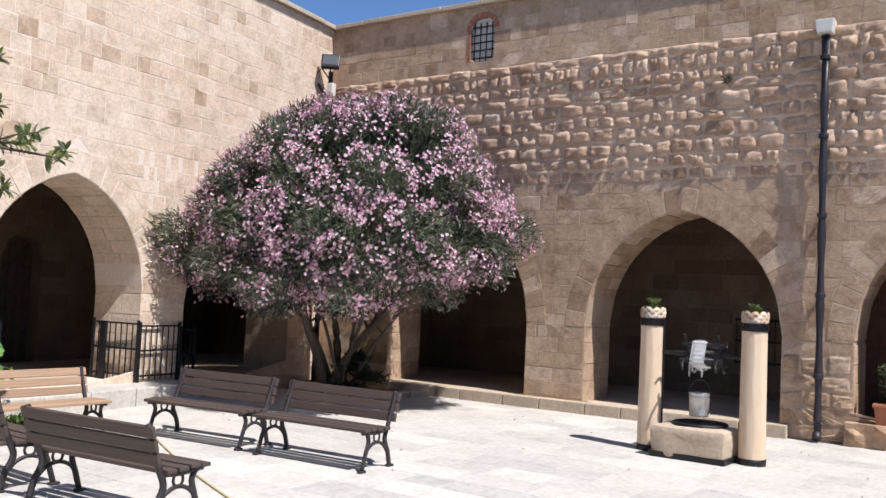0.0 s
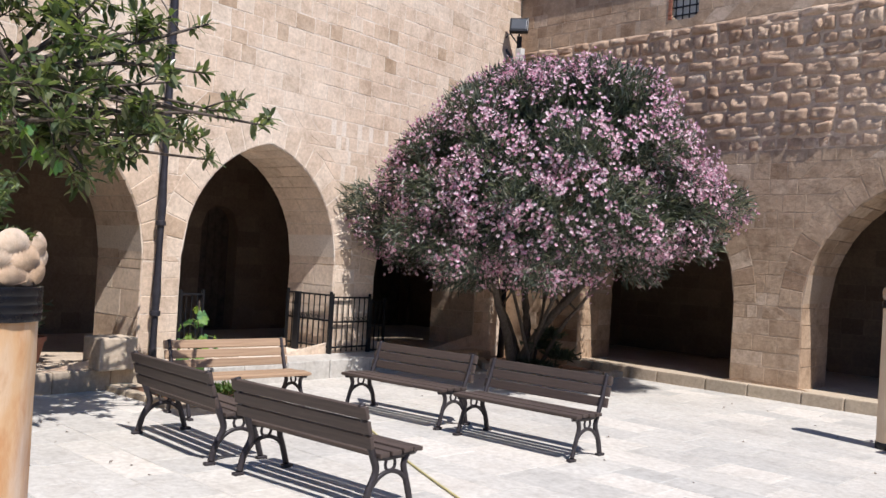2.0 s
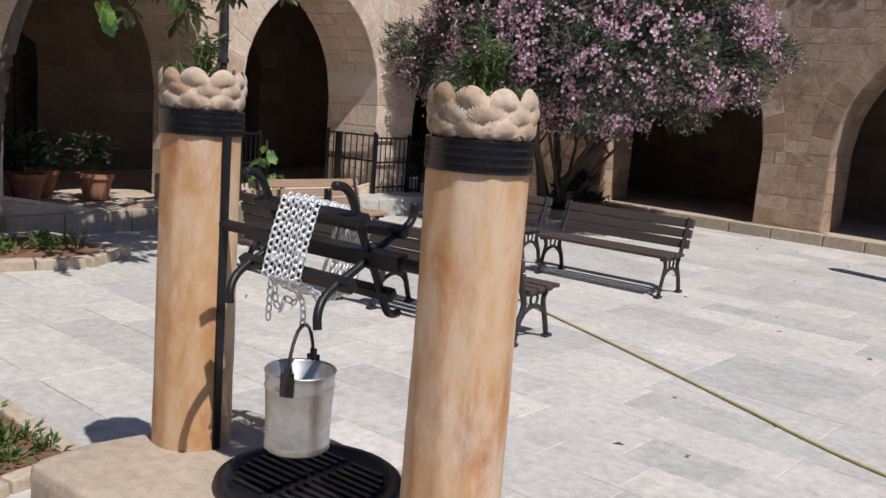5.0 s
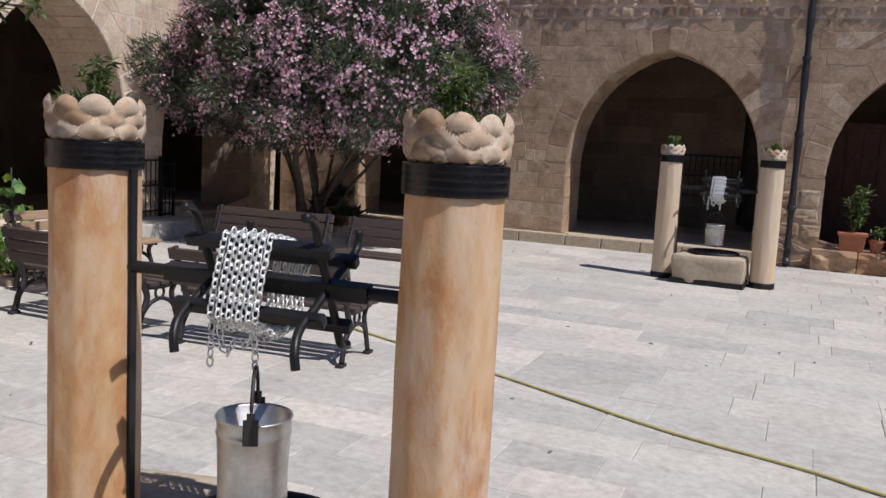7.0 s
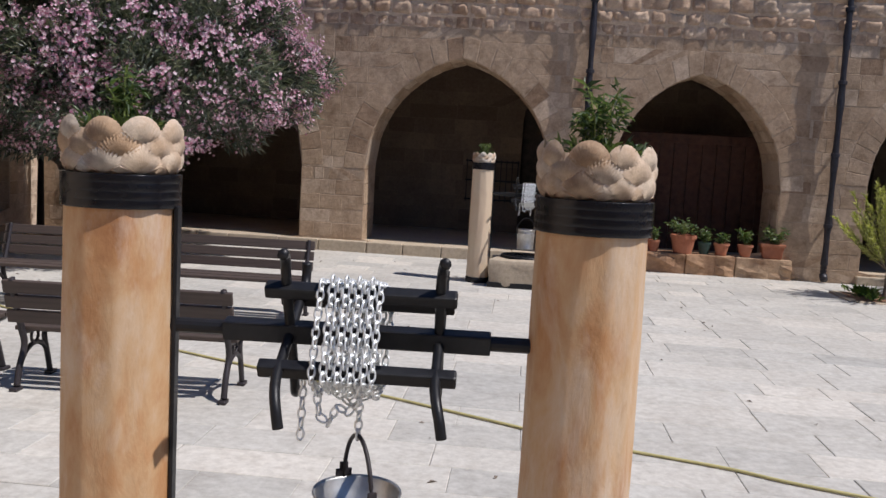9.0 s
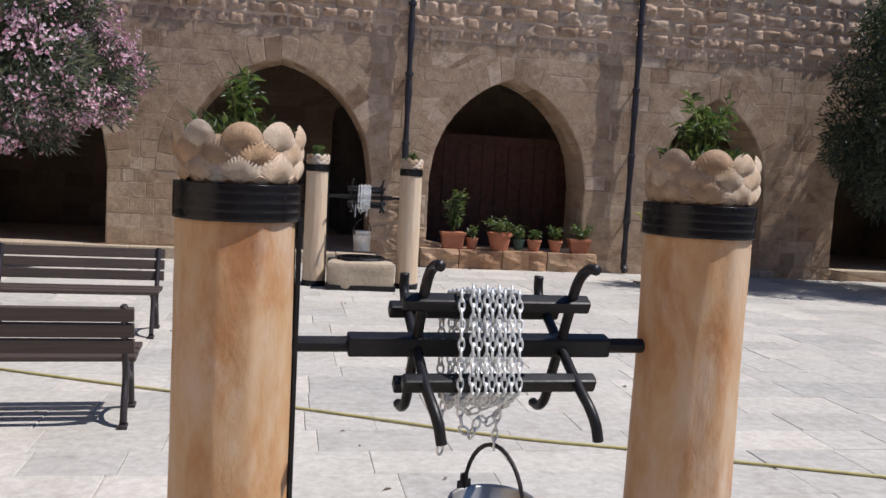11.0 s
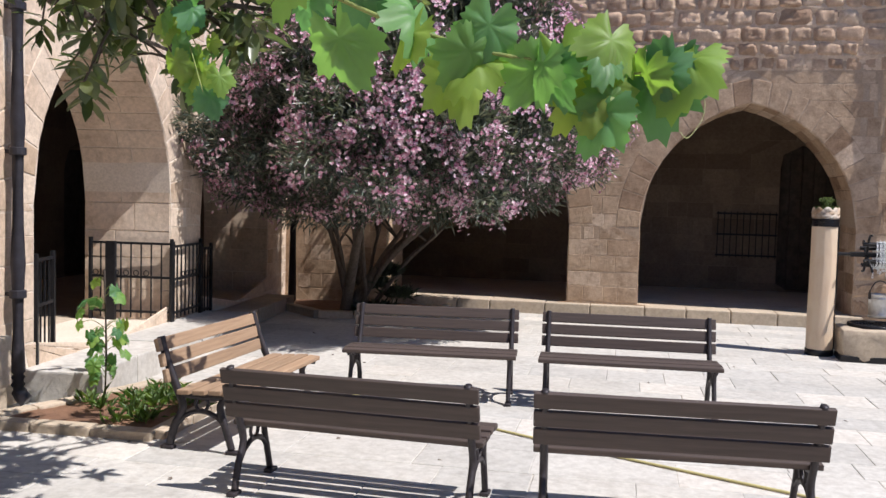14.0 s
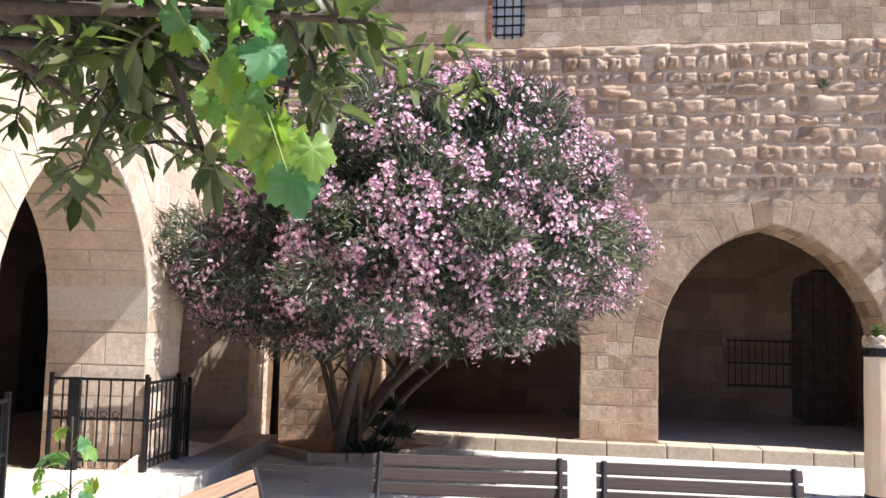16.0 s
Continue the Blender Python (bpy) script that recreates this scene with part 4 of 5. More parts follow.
def herb(m, label, tall=0.2, n=150, mat=HERB, wide=0.1):
    ob = thing("plant", label, "plant", m, "herbs on the columns")
    P, D = [], []
    for k in range(15):
        a = rnd.uniform(0, 6.283)
        h = tall * rnd.uniform(0.45, 1.0)
        o = wide * rnd.uniform(0.2, 1.0)
        e = Vector((o * math.cos(a), o * math.sin(a), h))
        pts = curve_pts([(0.03 * math.cos(a), 0.03 * math.sin(a), -0.04), e * 0.5 + Vector((0, 0, 0.015)), e], 4)
        bm = bmesh.new()
        tube(bm, pts, 0.0022, 5)
        part("stem", bm, STEM, ob)
        for q in range(n // 5):
            p = pts[rnd.randrange(2, len(pts))] + Vector((rnd.gauss(0, 0.006), rnd.gauss(0, 0.006), rnd.gauss(0, 0.008)))
            P.append(tuple(p))
            b = rnd.uniform(0, 6.283)
            D.append((math.cos(b), math.sin(b), rnd.uniform(-0.3, 0.7)))
    for q in range(260):
        a, rr = rnd.uniform(0, 6.283), 0.12 * math.sqrt(rnd.random())
        P.append((rr * math.cos(a), rr * math.sin(a), rnd.uniform(-0.03, 0.025)))
        D.append((math.cos(a) * 0.5, math.sin(a) * 0.5, 0.8))
    P, D = np.array(P), np.array(D)
    spray("leaves", ob, mat, P, D, npr.uniform(0.022, 0.05, len(P)), npr.uniform(0.005, 0.011, len(P)), 0.4, 0.25, 0.3)
    return ob


def column_geo(h0, seed=0.0):
    """A plastered shaft worked into long uneven facets, like a hewn trunk."""
    bm = bmesh.new()
    rows_n, around, sides = 44, 66, 10
    lathe(bm, [(0.157 - 0.008 * k / rows_n, h0 + (1.6 - h0) * k / rows_n) for k in range(rows_n + 1)], around)
    for v in bm.verts:
        a = math.atan2(v.co.y, v.co.x)
        z = v.co.z
        turn = 0.35 * noise.noise(Vector((seed, 2.0, z * 1.3))) + 0.12 * noise.noise(Vector((math.cos(a) * 2, math.sin(a) * 2, z * 2.2 + seed)))
        step = 2 * math.pi / sides
        q = (a + turn) % step - step / 2
        facet = math.cos(step / 2) / math.cos(q) + 0.02
        soft = 0.5 + 0.5 * noise.noise(Vector((math.cos(a) * 1.4 + seed, math.sin(a) * 1.4, z * 1.6)))
        k = 1 + (facet - 1) * (0.35 + 0.65 * soft) + 0.012 * noise.noise(Vector((math.cos(a) * 4, math.sin(a) * 4, z * 2.0 + seed)))
        v.co.x *= k
        v.co.y *= k
    return bm


def well(label, m, broad):
    ob = thing("draw_well", label, "well", m, "draw wells")
    for s in (-1, 1):
        bm = column_geo(-0.02, s * 3.1 + (7 if broad else 0))
        col = part("column", bm, COLUMN if broad else COLUMN_PALE, ob, "round column of orange-veined painted plaster" if broad else "round column of pale cream plaster", True, pose(s * HALF, 0, 0, 0, 0, 70 * s))
        bm = bmesh.new()
        rings = [(0.14, 1.573)]
        for k in range(4):
            z = 1.574 + 0.0225 * k
            rings += [(0.1581, z), (0.1583, z + 0.001), (0.1583, z + 0.0215), (0.1581, z + 0.0222)]
        lathe(bm, rings + [(0.14, 1.665)], 44)
        part("band", bm, BAND, col, "glossy black wrapped band", True)
        bm = bmesh.new()
        lathe(bm, [(0.163, -0.02), (0.164, 0.075), (0.155, 0.08)], 32)
        part("base_band", bm, BLACK, col, "black painted foot", True)
        bm = bmesh.new()
        lathe(bm, [(0.12, 1.655), (0.134, 1.668), (0.136, 1.74), (0.138, 1.775), (0.131, 1.78), (0.13, 1.76), (0.0, 1.755)], 32, cap=False)
        cup = part("shell_cup", bm, SHELL, col, "cast stone cup covered in scallop shells", True)
        for row, (z, rad, n, sc, lean) in enumerate(((1.662, 0.134, 9, 0.6, 2), (1.664, 0.131, 9, 0.92, 2), (1.698, 0.13, 9, 0.98, 3), (1.733, 0.129, 9, 0.95, 4))):
            for k in range(n):
                a = 360 / n * (k + 0.5 * (row % 2)) + rnd.uniform(-3, 3)
                sh = new("shell", SHELL_MESH)
                sh.parent = cup
                q = sc * rnd.uniform(0.94, 1.06)
                sh.matrix_basis = pose(rad * math.cos(radians(a)), rad * math.sin(radians(a)), z, 0, 0, a + 90) @ pose(0, 0, 0, lean + rnd.uniform(-3, 3), rnd.uniform(-4, 4), 0) @ Matrix.Diagonal((q, q, q, 1))
        if s < 0:
            bm = bmesh.new()
            box(bm, (s * (HALF - 0.158), -0.004, 0.83), (0.012, 0.034, 1.5), bevel=0.003)
            part("strap", bm, BLACK, ob, "flat black iron strap")
    # curb stone and lid
    bm = bmesh.new()
    L, W, Ht = (1.72, 1.0, 0.37) if broad else (0.92, 0.62, 0.385)
    cyo = -0.08 if broad else -0.12
    box(bm, (0, cyo, Ht / 2 - 0.01), (L, W, Ht + 0.02), bevel=0.06)
    bmesh.ops.subdivide_edges(bm, edges=bm.edges, cuts=3, use_grid_fill=True)
    for v in bm.verts:
        k = noise.noise(v.co * 4) * 0.03 + noise.noise(v.co * 11) * 0.012
        v.co += Vector((v.co.x, v.co.y - cyo, 0)).normalized() * k
        if v.co.z > Ht - 0.06:
            v.co.z += 0.5 * k
    part("curb_stone", bm, CURB, ob, "rough-hewn pale stone well curb", True)
    bm = bmesh.new()
    box(bm, (0, cyo, 0.035), (L + 0.02, W + 0.02, 0.08), bevel=0.01)
    part("curb_foot", bm, BLACK, ob, "black painted foot of the curb")
    bm = bmesh.new()
    zt = Ht + 0.012
    lathe(bm, [(0.335, zt - 0.03), (0.335, zt + 0.015), (0.325, zt + 0.022), (0.29, zt + 0.022), (0.285, zt + 0.012), (0.0, zt + 0.012)], 40, (0, 0.03, 0), cap=False)
    lid = part("lid", bm, BLACK, ob, "round black iron well lid", True)
    for k in range(11):
        y = -0.2 + 0.04 * k
        for sx in (-1, 1):
            w = math.sqrt(max(0.0, 0.27 ** 2 - y * y)) - 0.03
            if w < 0.05:
                continue
            bm = bmesh.new()
            box(bm, (sx * (w / 2 + 0.02), 0.03 + y, zt + 0.017), (w, 0.018, 0.012), bevel=0.003)
            part("lid_rib", bm, BLACK, lid)
    # axle and reel
    za = 1.25
    bm = bmesh.new()
    tube(bm, [(-HALF + 0.14, 0, za), (-0.33, 0, za)], 0.021, 12)
    tube(bm, [(HALF - 0.14, 0, za), (0.33, 0, za)], 0.021, 12)
    box(bm, (0.02, 0, za), (0.74, 0.054, 0.054), Matrix.Rotation(radians(10), 3, 'X'), bevel=0.006)
    part("axle", bm, BLACK, ob, "square black iron axle")
    SPOKES = (30, 120, 210, 300)

    def polar(x, rad, deg):
        return (x, rad * math.cos(radians(deg)), za + rad * math.sin(radians(deg)))
    for s in (-0.165, 0.248):
        for k, a in enumerate(SPOKES):
            long = (0.265, 0.305, 0.315, 0.27)[k]
            o = (0.0, 0.012, 0.026, -0.008)[k]
            pts = curve_pts([polar(s, 0.005, a), polar(s, 0.11, a - 2), polar(s, 0.185, a - 3), polar(s + o * 0.3, 0.185 + (long - 0.185) * 0.45, a - 1.5), polar(s + o * 0.7, 0.185 + (long - 0.185) * 0.78, a + 3), polar(s + o, long, a + 9)], 4)
            bm = bmesh.new()
            tube(bm, pts, 0.0145, 9, 1.0, (1, 0, 0))
            part("reel_arm", bm, BLACK, ob, "curved black iron arm", True)
    for k, a in enumerate(SPOKES):
        bm = bmesh.new()
        box(bm, polar(0.038 + 0.004 * (k - 1.5), 0.148, a), (0.505 + 0.01 * (k % 3), 0.036, 0.04), Matrix.Rotation(radians(a), 3, 'X'), bevel=0.007)
        part("reel_bar", bm, BLACK, ob, "black iron bar of the chain reel")
    vs, fs = [], []

    def lay(path, scale):
        a, b = link_ring(path, scale)
        o = len(vs)
        vs.extend(a)
        fs.extend([tuple(i + o for i in f) for f in b])
    strands = [-0.07, -0.042, -0.022, -0.005, 0.012, 0.029, 0.046, 0.063, 0.084]
    for k, x0 in enumerate(strands):
        x = x0 + rnd.uniform(-0.003, 0.003)
        sag = rnd.uniform(0.0, 0.018)
        rr = 0.182 + 0.006 * (k % 2)
        loop = [polar(x + 0.012, rr, 30), polar(x + 0.008, rr * 0.78, 75), polar(x + 0.004, rr, 120), polar(x, rr * 0.74, 165), polar(x - 0.004, rr, 210), polar(x, rr * 0.82 + sag, 255), polar(x + 0.004, rr, 300), polar(x + 0.01, rr * 0.76, 345), polar(x + 0.014, rr, 390)]
        lay(loop, 0.8)
    lay([polar(0.05, 0.185, 214), (0.048, -0.1, za - 0.17), (0.046, -0.088, za - 0.21), (0.045, -0.088, 0.985)], 0.8)
    lay([(-0.105, -0.1, za - 0.1), (-0.108, -0.105, za - 0.27)], 0.8)
    lay([(-0.07, -0.12, za - 0.11), (-0.055, -0.12, za - 0.2), (-0.03, -0.12, za - 0.215), (-0.01, -0.12, za - 0.17), (0.02, -0.11, za - 0.185), (0.05, -0.11, za - 0.15)], 0.8)
    lay([(-0.06, 0.02, za - 0.15), (0.0, 0.03, za - 0.2), (0.06, 0.03, za - 0.18), (0.1, 0.02, za - 0.14)], 0.8)
    ch = new("chain", mesh_of("chain", vs, fs, [CHAINM], True))
    ch.parent = ob
    ch["label"] = "bright zinc chain wound on the reel"
    return ob


def bucket(m):
    ob = thing("bucket", "galvanised steel bucket hanging from a well chain", "bucket", m, "well buckets")
    bm = bmesh.new()
    n = 36
    lathe(bm, [(0.0, 0.002), (0.112, 0.0), (0.118, 0.006), (0.116, 0.02), (0.119, 0.026), (0.116, 0.032), (0.119, 0.14), (0.123, 0.222), (0.127, 0.228), (0.123, 0.234), (0.125, 0.275), (0.13, 0.28), (0.128, 0.285), (0.12, 0.278), (0.114, 0.03), (0.0, 0.02)], n, cap=False)
    part("pail", bm, ZINC, ob, smooth=True)
    bm = bmesh.new()
    pts = [(0.126 * math.cos(t), 0, 0.27 + 0.17 * math.sin(t)) for t in [math.pi * k / 16 for k in range(17)]]
    tube(bm, pts, 0.0065, 8)
    part("handle", bm, CASTIRON, ob, "curved dark iron bail handle", True)
    for s in (-1, 1):
        bm = bmesh.new()
        box(bm, (s * 0.128, 0, 0.262), (0.008, 0.05, 0.085), bevel=0.003)
        box(bm, (s * 0.128, 0, 0.31), (0.01, 0.026, 0.03), bevel=0.003)
        part("ear", bm, CASTIRON, ob, "riveted iron ear")
    return ob


WB, WA = pose(-3.725, 1.03, 0, 0, 0, 3.3), pose(-3.22, 10.88, 0, 0, 0, -3.0)
well("draw well with two shell-topped columns and a chain reel", WB, True)
well("draw well with two plastered columns before the arcade", WA, False)
bucket(WB @ pose(0.05, -0.09, 0.567, 0, 0, 116) @ Matrix.Diagonal((0.94, 0.94, 0.97, 1)))
bucket(WA @ pose(0.0, -0.02, 0.5, 0, 0, 20))
herb(WB @ pose(-HALF, 0, 1.78), "small green herbs growing in the shell cup", 0.15, 70, HERB, 0.07)
herb(WB @ pose(HALF, 0, 1.78), "tall leafy green herb growing in the shell cup", 0.19, 110, HERB, 0.085)
herb(WA @ pose(-HALF, 0, 1.78), "small green herb growing in the far shell cup", 0.16, 110)
herb(WA @ pose(HALF, 0, 1.78), "low green herb growing in the far shell cup", 0.12, 110)

# ---- downpipes, corner post with floodlight ----
def downpipe(label, m, height, hopper=False, rad=0.05):
    ob = thing("downpipe", label, "pipe", m, "downpipes")
    bm = bmesh.new()
    tube(bm, curve_pts([(0, -0.07, 0.06), (0, -0.005, 0.14), (0, 0, 0.3)], 3) + [(0, 0, height * k / 6) for k in range(1, 7)], rad, 14)
    part("pipe", bm, PIPE, ob, smooth=True)
    z = 0.9
    while z < height - 0.3:
        bm = bmesh.new()
        lathe(bm, [(rad, z), (rad + 0.008, z + 0.005), (rad + 0.008, z + 0.06), (rad, z + 0.065)], 14)
        box(bm, (0, 0.08, z + 0.03), (0.03, 0.12, 0.03))
        part("collar", bm, PIPE, ob, smooth=False)
        z += 1.15
    if hopper:
        bm = bmesh.new()
        box(bm, (0, -0.01, height + 0.12), (0.26, 0.24, 0.2), bevel=0.015)
        for v in bm.verts:
            if v.co.z < height + 0.1:
                v.co.x *= 0.8
        part("hopper", bm, PALE, ob, "pale rainwater hopper")
    return ob


downpipe("dark downpipe with a pale hopper on the arcade wall", NORTH @ pose(-2.34, -0.12, 0), 5.85, True, 0.062)
downpipe("dark downpipe between two arches of the arcade", NORTH @ pose(1.66, -0.12, 0), 5.9, True, 0.062)
downpipe("tall dark downpipe between the arches of the sunlit wall", WEST @ pose(-0.3, -0.11, 0), 7.0, False, 0.058)
downpipe("dark downpipe partly hidden by a leafy tree", WEST @ pose(-3.5, -0.11, 0), 7.0, False, 0.058)

fl = thing("floodlight_post", "dark post with a floodlight rising from the oleander corner", "post", pose(-11.62, 13.2, 0))
bm = bmesh.new()
tube(bm, [(0, 0, 0), (0, 0, 3.2), (0.0, 0.02, 6.25)], [0.07, 0.065, 0.05], 12)
part("pole", bm, PIPE, fl, smooth=True)
bm = bmesh.new()
box(bm, (0, 0, 0), (0.36, 0.1, 0.3), bevel=0.015)
for k in range(7):
    box(bm, (-0.15 + 0.05 * k, 0.065, 0), (0.012, 0.05, 0.26))
lamp = part("lamp_head", bm, BLACK, fl, "black floodlight housing", matrix=pose(0.08, -0.1, 6.42, -20, 0, 35))
bm = bmesh.new()
box(bm, (0, -0.052, 0.01), (0.29, 0.008, 0.22), bevel=0.003)
part("lens", bm, GLASS_LAMP, lamp, "grey glass lens")
bm = bmesh.new()
box(bm, (0.12, -0.08, 5.85), (0.14, 0.12, 0.26), bevel=0.015)
part("junction_box", bm, PALE, fl, "pale junction box")
bm = bmesh.new()
tube(bm, [(0, -0.02, 6.1), (-0.12, -0.12, 6.3), (-0.16, -0.2, 6.2)], 0.015, 6)
tube(bm, [(0.0, 0, 6.22), (0.08, -0.08, 6.34)], 0.02, 6)
tube(bm, [(-0.05, 0, 5.7), (-0.22, -0.1, 6.0)], 0.03, 6)
part("bracket", bm, PIPE, fl)

# ---- barred window high in the north wall ----
win = thing("window_1", "small arched window with an iron grille and brick surround", "window", NORTH @ pose(-8.27, 0, 6.17), kind="structure")
bm = bmesh.new()
box(bm, (0, 0.075, 0.4), (0.5, 0.03, 0.84))
part("pane", bm, PALE, win, "pale shutter behind the grille")
for k in range(4):
    bm = bmesh.new()
    tube(bm, [(-0.19 + 0.127 * k, 0.03, 0), (-0.19 + 0.127 * k, 0.03, 0.74)], 0.015, 6)
    part("bar", bm, BLACK, win)
for k in range(5):
    bm = bmesh.new()
    tube(bm, [(-0.25, 0.03, 0.08 + 0.145 * k), (0.25, 0.03, 0.08 + 0.145 * k)], 0.015, 6)
    part("bar", bm, BLACK, win)
wa = Arch(0, 0.25, 0.61, 0.83, 0, 0.1)
for side in (-1, 1):
    for k in range(4):
        q = [wa.point(side, k / 4 + 0.02, 0.0), wa.point(side, k / 4 + 0.02, 0.1), wa.point(side, (k + 1) / 4 - 0.02, 0.1), wa.point(side, (k + 1) / 4 - 0.02, 0.0)]
        vs, fs = block_geo(q if side > 0 else q[::-1], 0.02, 0.006)
        b = new("brick", mesh_of("brick", vs, fs, [BRICK]))
        b.parent = win
for k in range(8):
    vs, fs = block_geo([(-0.32, 0.02 + 0.075 * k), (-0.25, 0.02 + 0.075 * k), (-0.25, 0.088 + 0.075 * k), (-0.32, 0.088 + 0.075 * k)], 0.018, 0.006)
    b = new("brick", mesh_of("brick", vs, fs, [BRICK]))
    b.parent = win

# ---- iron grille and board screen in the arcade ----
gr = thing("iron_grille", "dark iron grille before a niche in the gallery wall", "grille", NORTH @ pose(-3.98, 3.58, 0.85))
bm = bmesh.new()
for z in (0.0, 0.4, 0.8):
    box(bm, (0, 0, z), (1.12, 0.03, 0.035))
part("rail", bm, BLACK, gr)
for k in range(10):
    bm = bmesh.new()
    tube(bm, [(-0.53 + 0.118 * k, 0, -0.04), (-0.53 + 0.118 * k, 0, 0.84)], 0.012, 6)
    part("bar", bm, BLACK, gr)
sc = thing("board_screen", "dark reddish wooden board screen inside the arch", "screen", NORTH @ pose(-0.3, 2.0, 0.18))
for k in range(14):
    bm = bmesh.new()
    box(bm, (-1.68 + 0.26 * k, rnd.uniform(-0.004, 0.004), 1.1), (0.25, 0.035, 2.2), bevel=0.004)
    part("board", bm, DARKWOOD, sc)
bm = bmesh.new()
box(bm, (0, -0.03, 2.1), (3.6, 0.05, 0.16), bevel=0.005)
part("rail", bm, DARKWOOD, sc)

# ---- railings at the west entrance ----
def railing(label, m, length, h, n, thick_at=()):
    ob = thing("railing", label, "railing", m, "entrance railings")
    for z in (0.1, h * 0.55, h - 0.02):
        bm = bmesh.new()
        box(bm, (length / 2, 0, z), (length, 0.022, 0.028))
        part("rail", bm, BLACK, ob)
    for k in range(n + 1):
        x = length * k / n
        bm = bmesh.new()
        t = 0.036 if k in (0, n) else 0.014
        box(bm, (x, 0, h / 2 + (0.02 if k in (0, n) else 0)), (t, t, h + (0.04 if k in (0, n) else -0.06)))
        part("post" if k in (0, n) else "picket", bm, BLACK, ob)
    for k in range(n):
        if n > 6 and k > 1:
            bm = bmesh.new()
            x = length * (k + 0.5) / n
            pts = [(x + 0.032 * math.cos(t), 0, h * 0.55 + 0.045 + 0.032 * math.sin(t)) for t in [q * math.pi / 5 for q in range(11)]]
            tube(bm, pts, 0.006, 5, 1.0, (0, 1, 0))
            part("scroll", bm, BLACK, ob)
    for x in thick_at:
        bm = bmesh.new()
        box(bm, (x, 0.03, h / 2), (0.12, 0.05, h), bevel=0.006)
        part("gate_post", bm, BLACK, ob, "broad black gate post")
    return ob


railing("black iron railing with scrolls before the stone pier", WEST @ pose(2.86, -0.05, 0.27), 0.83, 0.9, 7)
railing("black iron railing along the corner steps", WEST @ pose(3.73, -0.05, 0.2), 0.32, 0.9, 3)
railing("open black gate leaf folded against the arch jamb", WEST @ pose(2.82, -0.05, 0.28, 0, 0, 91), 0.98, 0.92, 8, (0.72,))
railing("short black gate leaf beside the entrance arch", WEST @ pose(0.14, 0.0, 0.27, 0, 0, 12), 0.42, 0.92, 4)

# ---- hose ----
bm = bmesh.new()
hp = curve_pts([(x, y, 0.012) for x, y in ((-8.9, 7.15), (-7.75, 6.5), (-6.42, 5.8), (-5.11, 5.19), (-4.2, 4.77), (-3.45, 4.41), (-2.74, 4.07), (-2.0, 3.83), (-1.6, 3.64), (-0.63, 3.31), (1.2, 2.7), (4.0, 1.9))], 8)
tube(bm, [p + Vector((0.006 * noise.noise(p * 1.4), 0.012 * noise.noise(p * 0.9), 0.002)) for p in hp], 0.0095, 8)
tagged(finish("garden_hose", bm, HOSE, smooth=True), "thin yellow garden hose lying across the paving", "hose")

# ---- pots on the plinth ----
def pot(label, m, r0, r1, h, mat=TERRACOTTA, square=False):
    ob = thing("flower_pot", label, "pot", m, "potted plants")
    bm = bmesh.new()
    if square:
        box(bm, (0, 0, h / 2), (2 * r1, 2 * r0, h), bevel=0.012)
        for v in bm.verts:
            k = 0.82 + 0.18 * v.co.z / h
            v.co.x *= k
            v.co.y *= k
        part("body", bm, mat, ob)
        bm = bmesh.new()
        box(bm, (0, 0, h - 0.02), (2 * r1 + 0.03, 2 * r0 + 0.03, 0.05), bevel=0.01)
        part("rim", bm, mat, ob)
    else:
        lathe(bm, [(0, 0), (r0, 0), (r1, h * 0.82), (r1 * 1.1, h * 0.83), (r1 * 1.1, h), (r1 * 0.95, h), (r1 * 0.9, h * 0.9), (0, h * 0.9)], 24, cap=False)
        part("body", bm, mat, ob, smooth=False)
    bm = bmesh.new()
    lathe(bm, [(r0 * 0.9, h * 0.9), (r0 * 0.5, h * 0.93)], 14)
    part("soil", bm, SOIL, ob)
    return ob


def bush(label, m, h, spread, n, leaf=(0.06, 0.1), w=0.4, mat=HERB, stems=6):
    ob = thing("potted_plant", label, "plant", m, "potted plants")
    bm = bmesh.new()
    P, D = [], []
    for k in range(stems):
        a = rnd.uniform(0, 6.283)
        hh = h * rnd.uniform(0.6, 1.0)
        e = Vector((spread * rnd.uniform(0.3, 1) * math.cos(a), spread * rnd.uniform(0.3, 1) * math.sin(a), hh))
        pts = curve_pts([(0, 0, -0.05), e * 0.5 + Vector((0, 0, 0.04)), e], 4)
        tube(bm, pts, 0.006, 5)
        for q in range(n // stems):
            t = rnd.uniform(0.25, 1.02)
            p = Vector((0, 0, 0)).lerp(e, t) + Vector((rnd.gauss(0, spread * 0.22), rnd.gauss(0, spread * 0.22), rnd.gauss(0, 0.03)))
            P.append(tuple(p))
            b = rnd.uniform(0, 6.283)
            D.append((math.cos(b), math.sin(b), 0.3))
    part("stem", bm, STEM, ob)
    P, D = np.array(P), np.array(D)
    L = npr.uniform(leaf[0], leaf[1], len(P))
    spray("leaves", ob, mat, P, D, L, L * w, 0.4)
    return ob


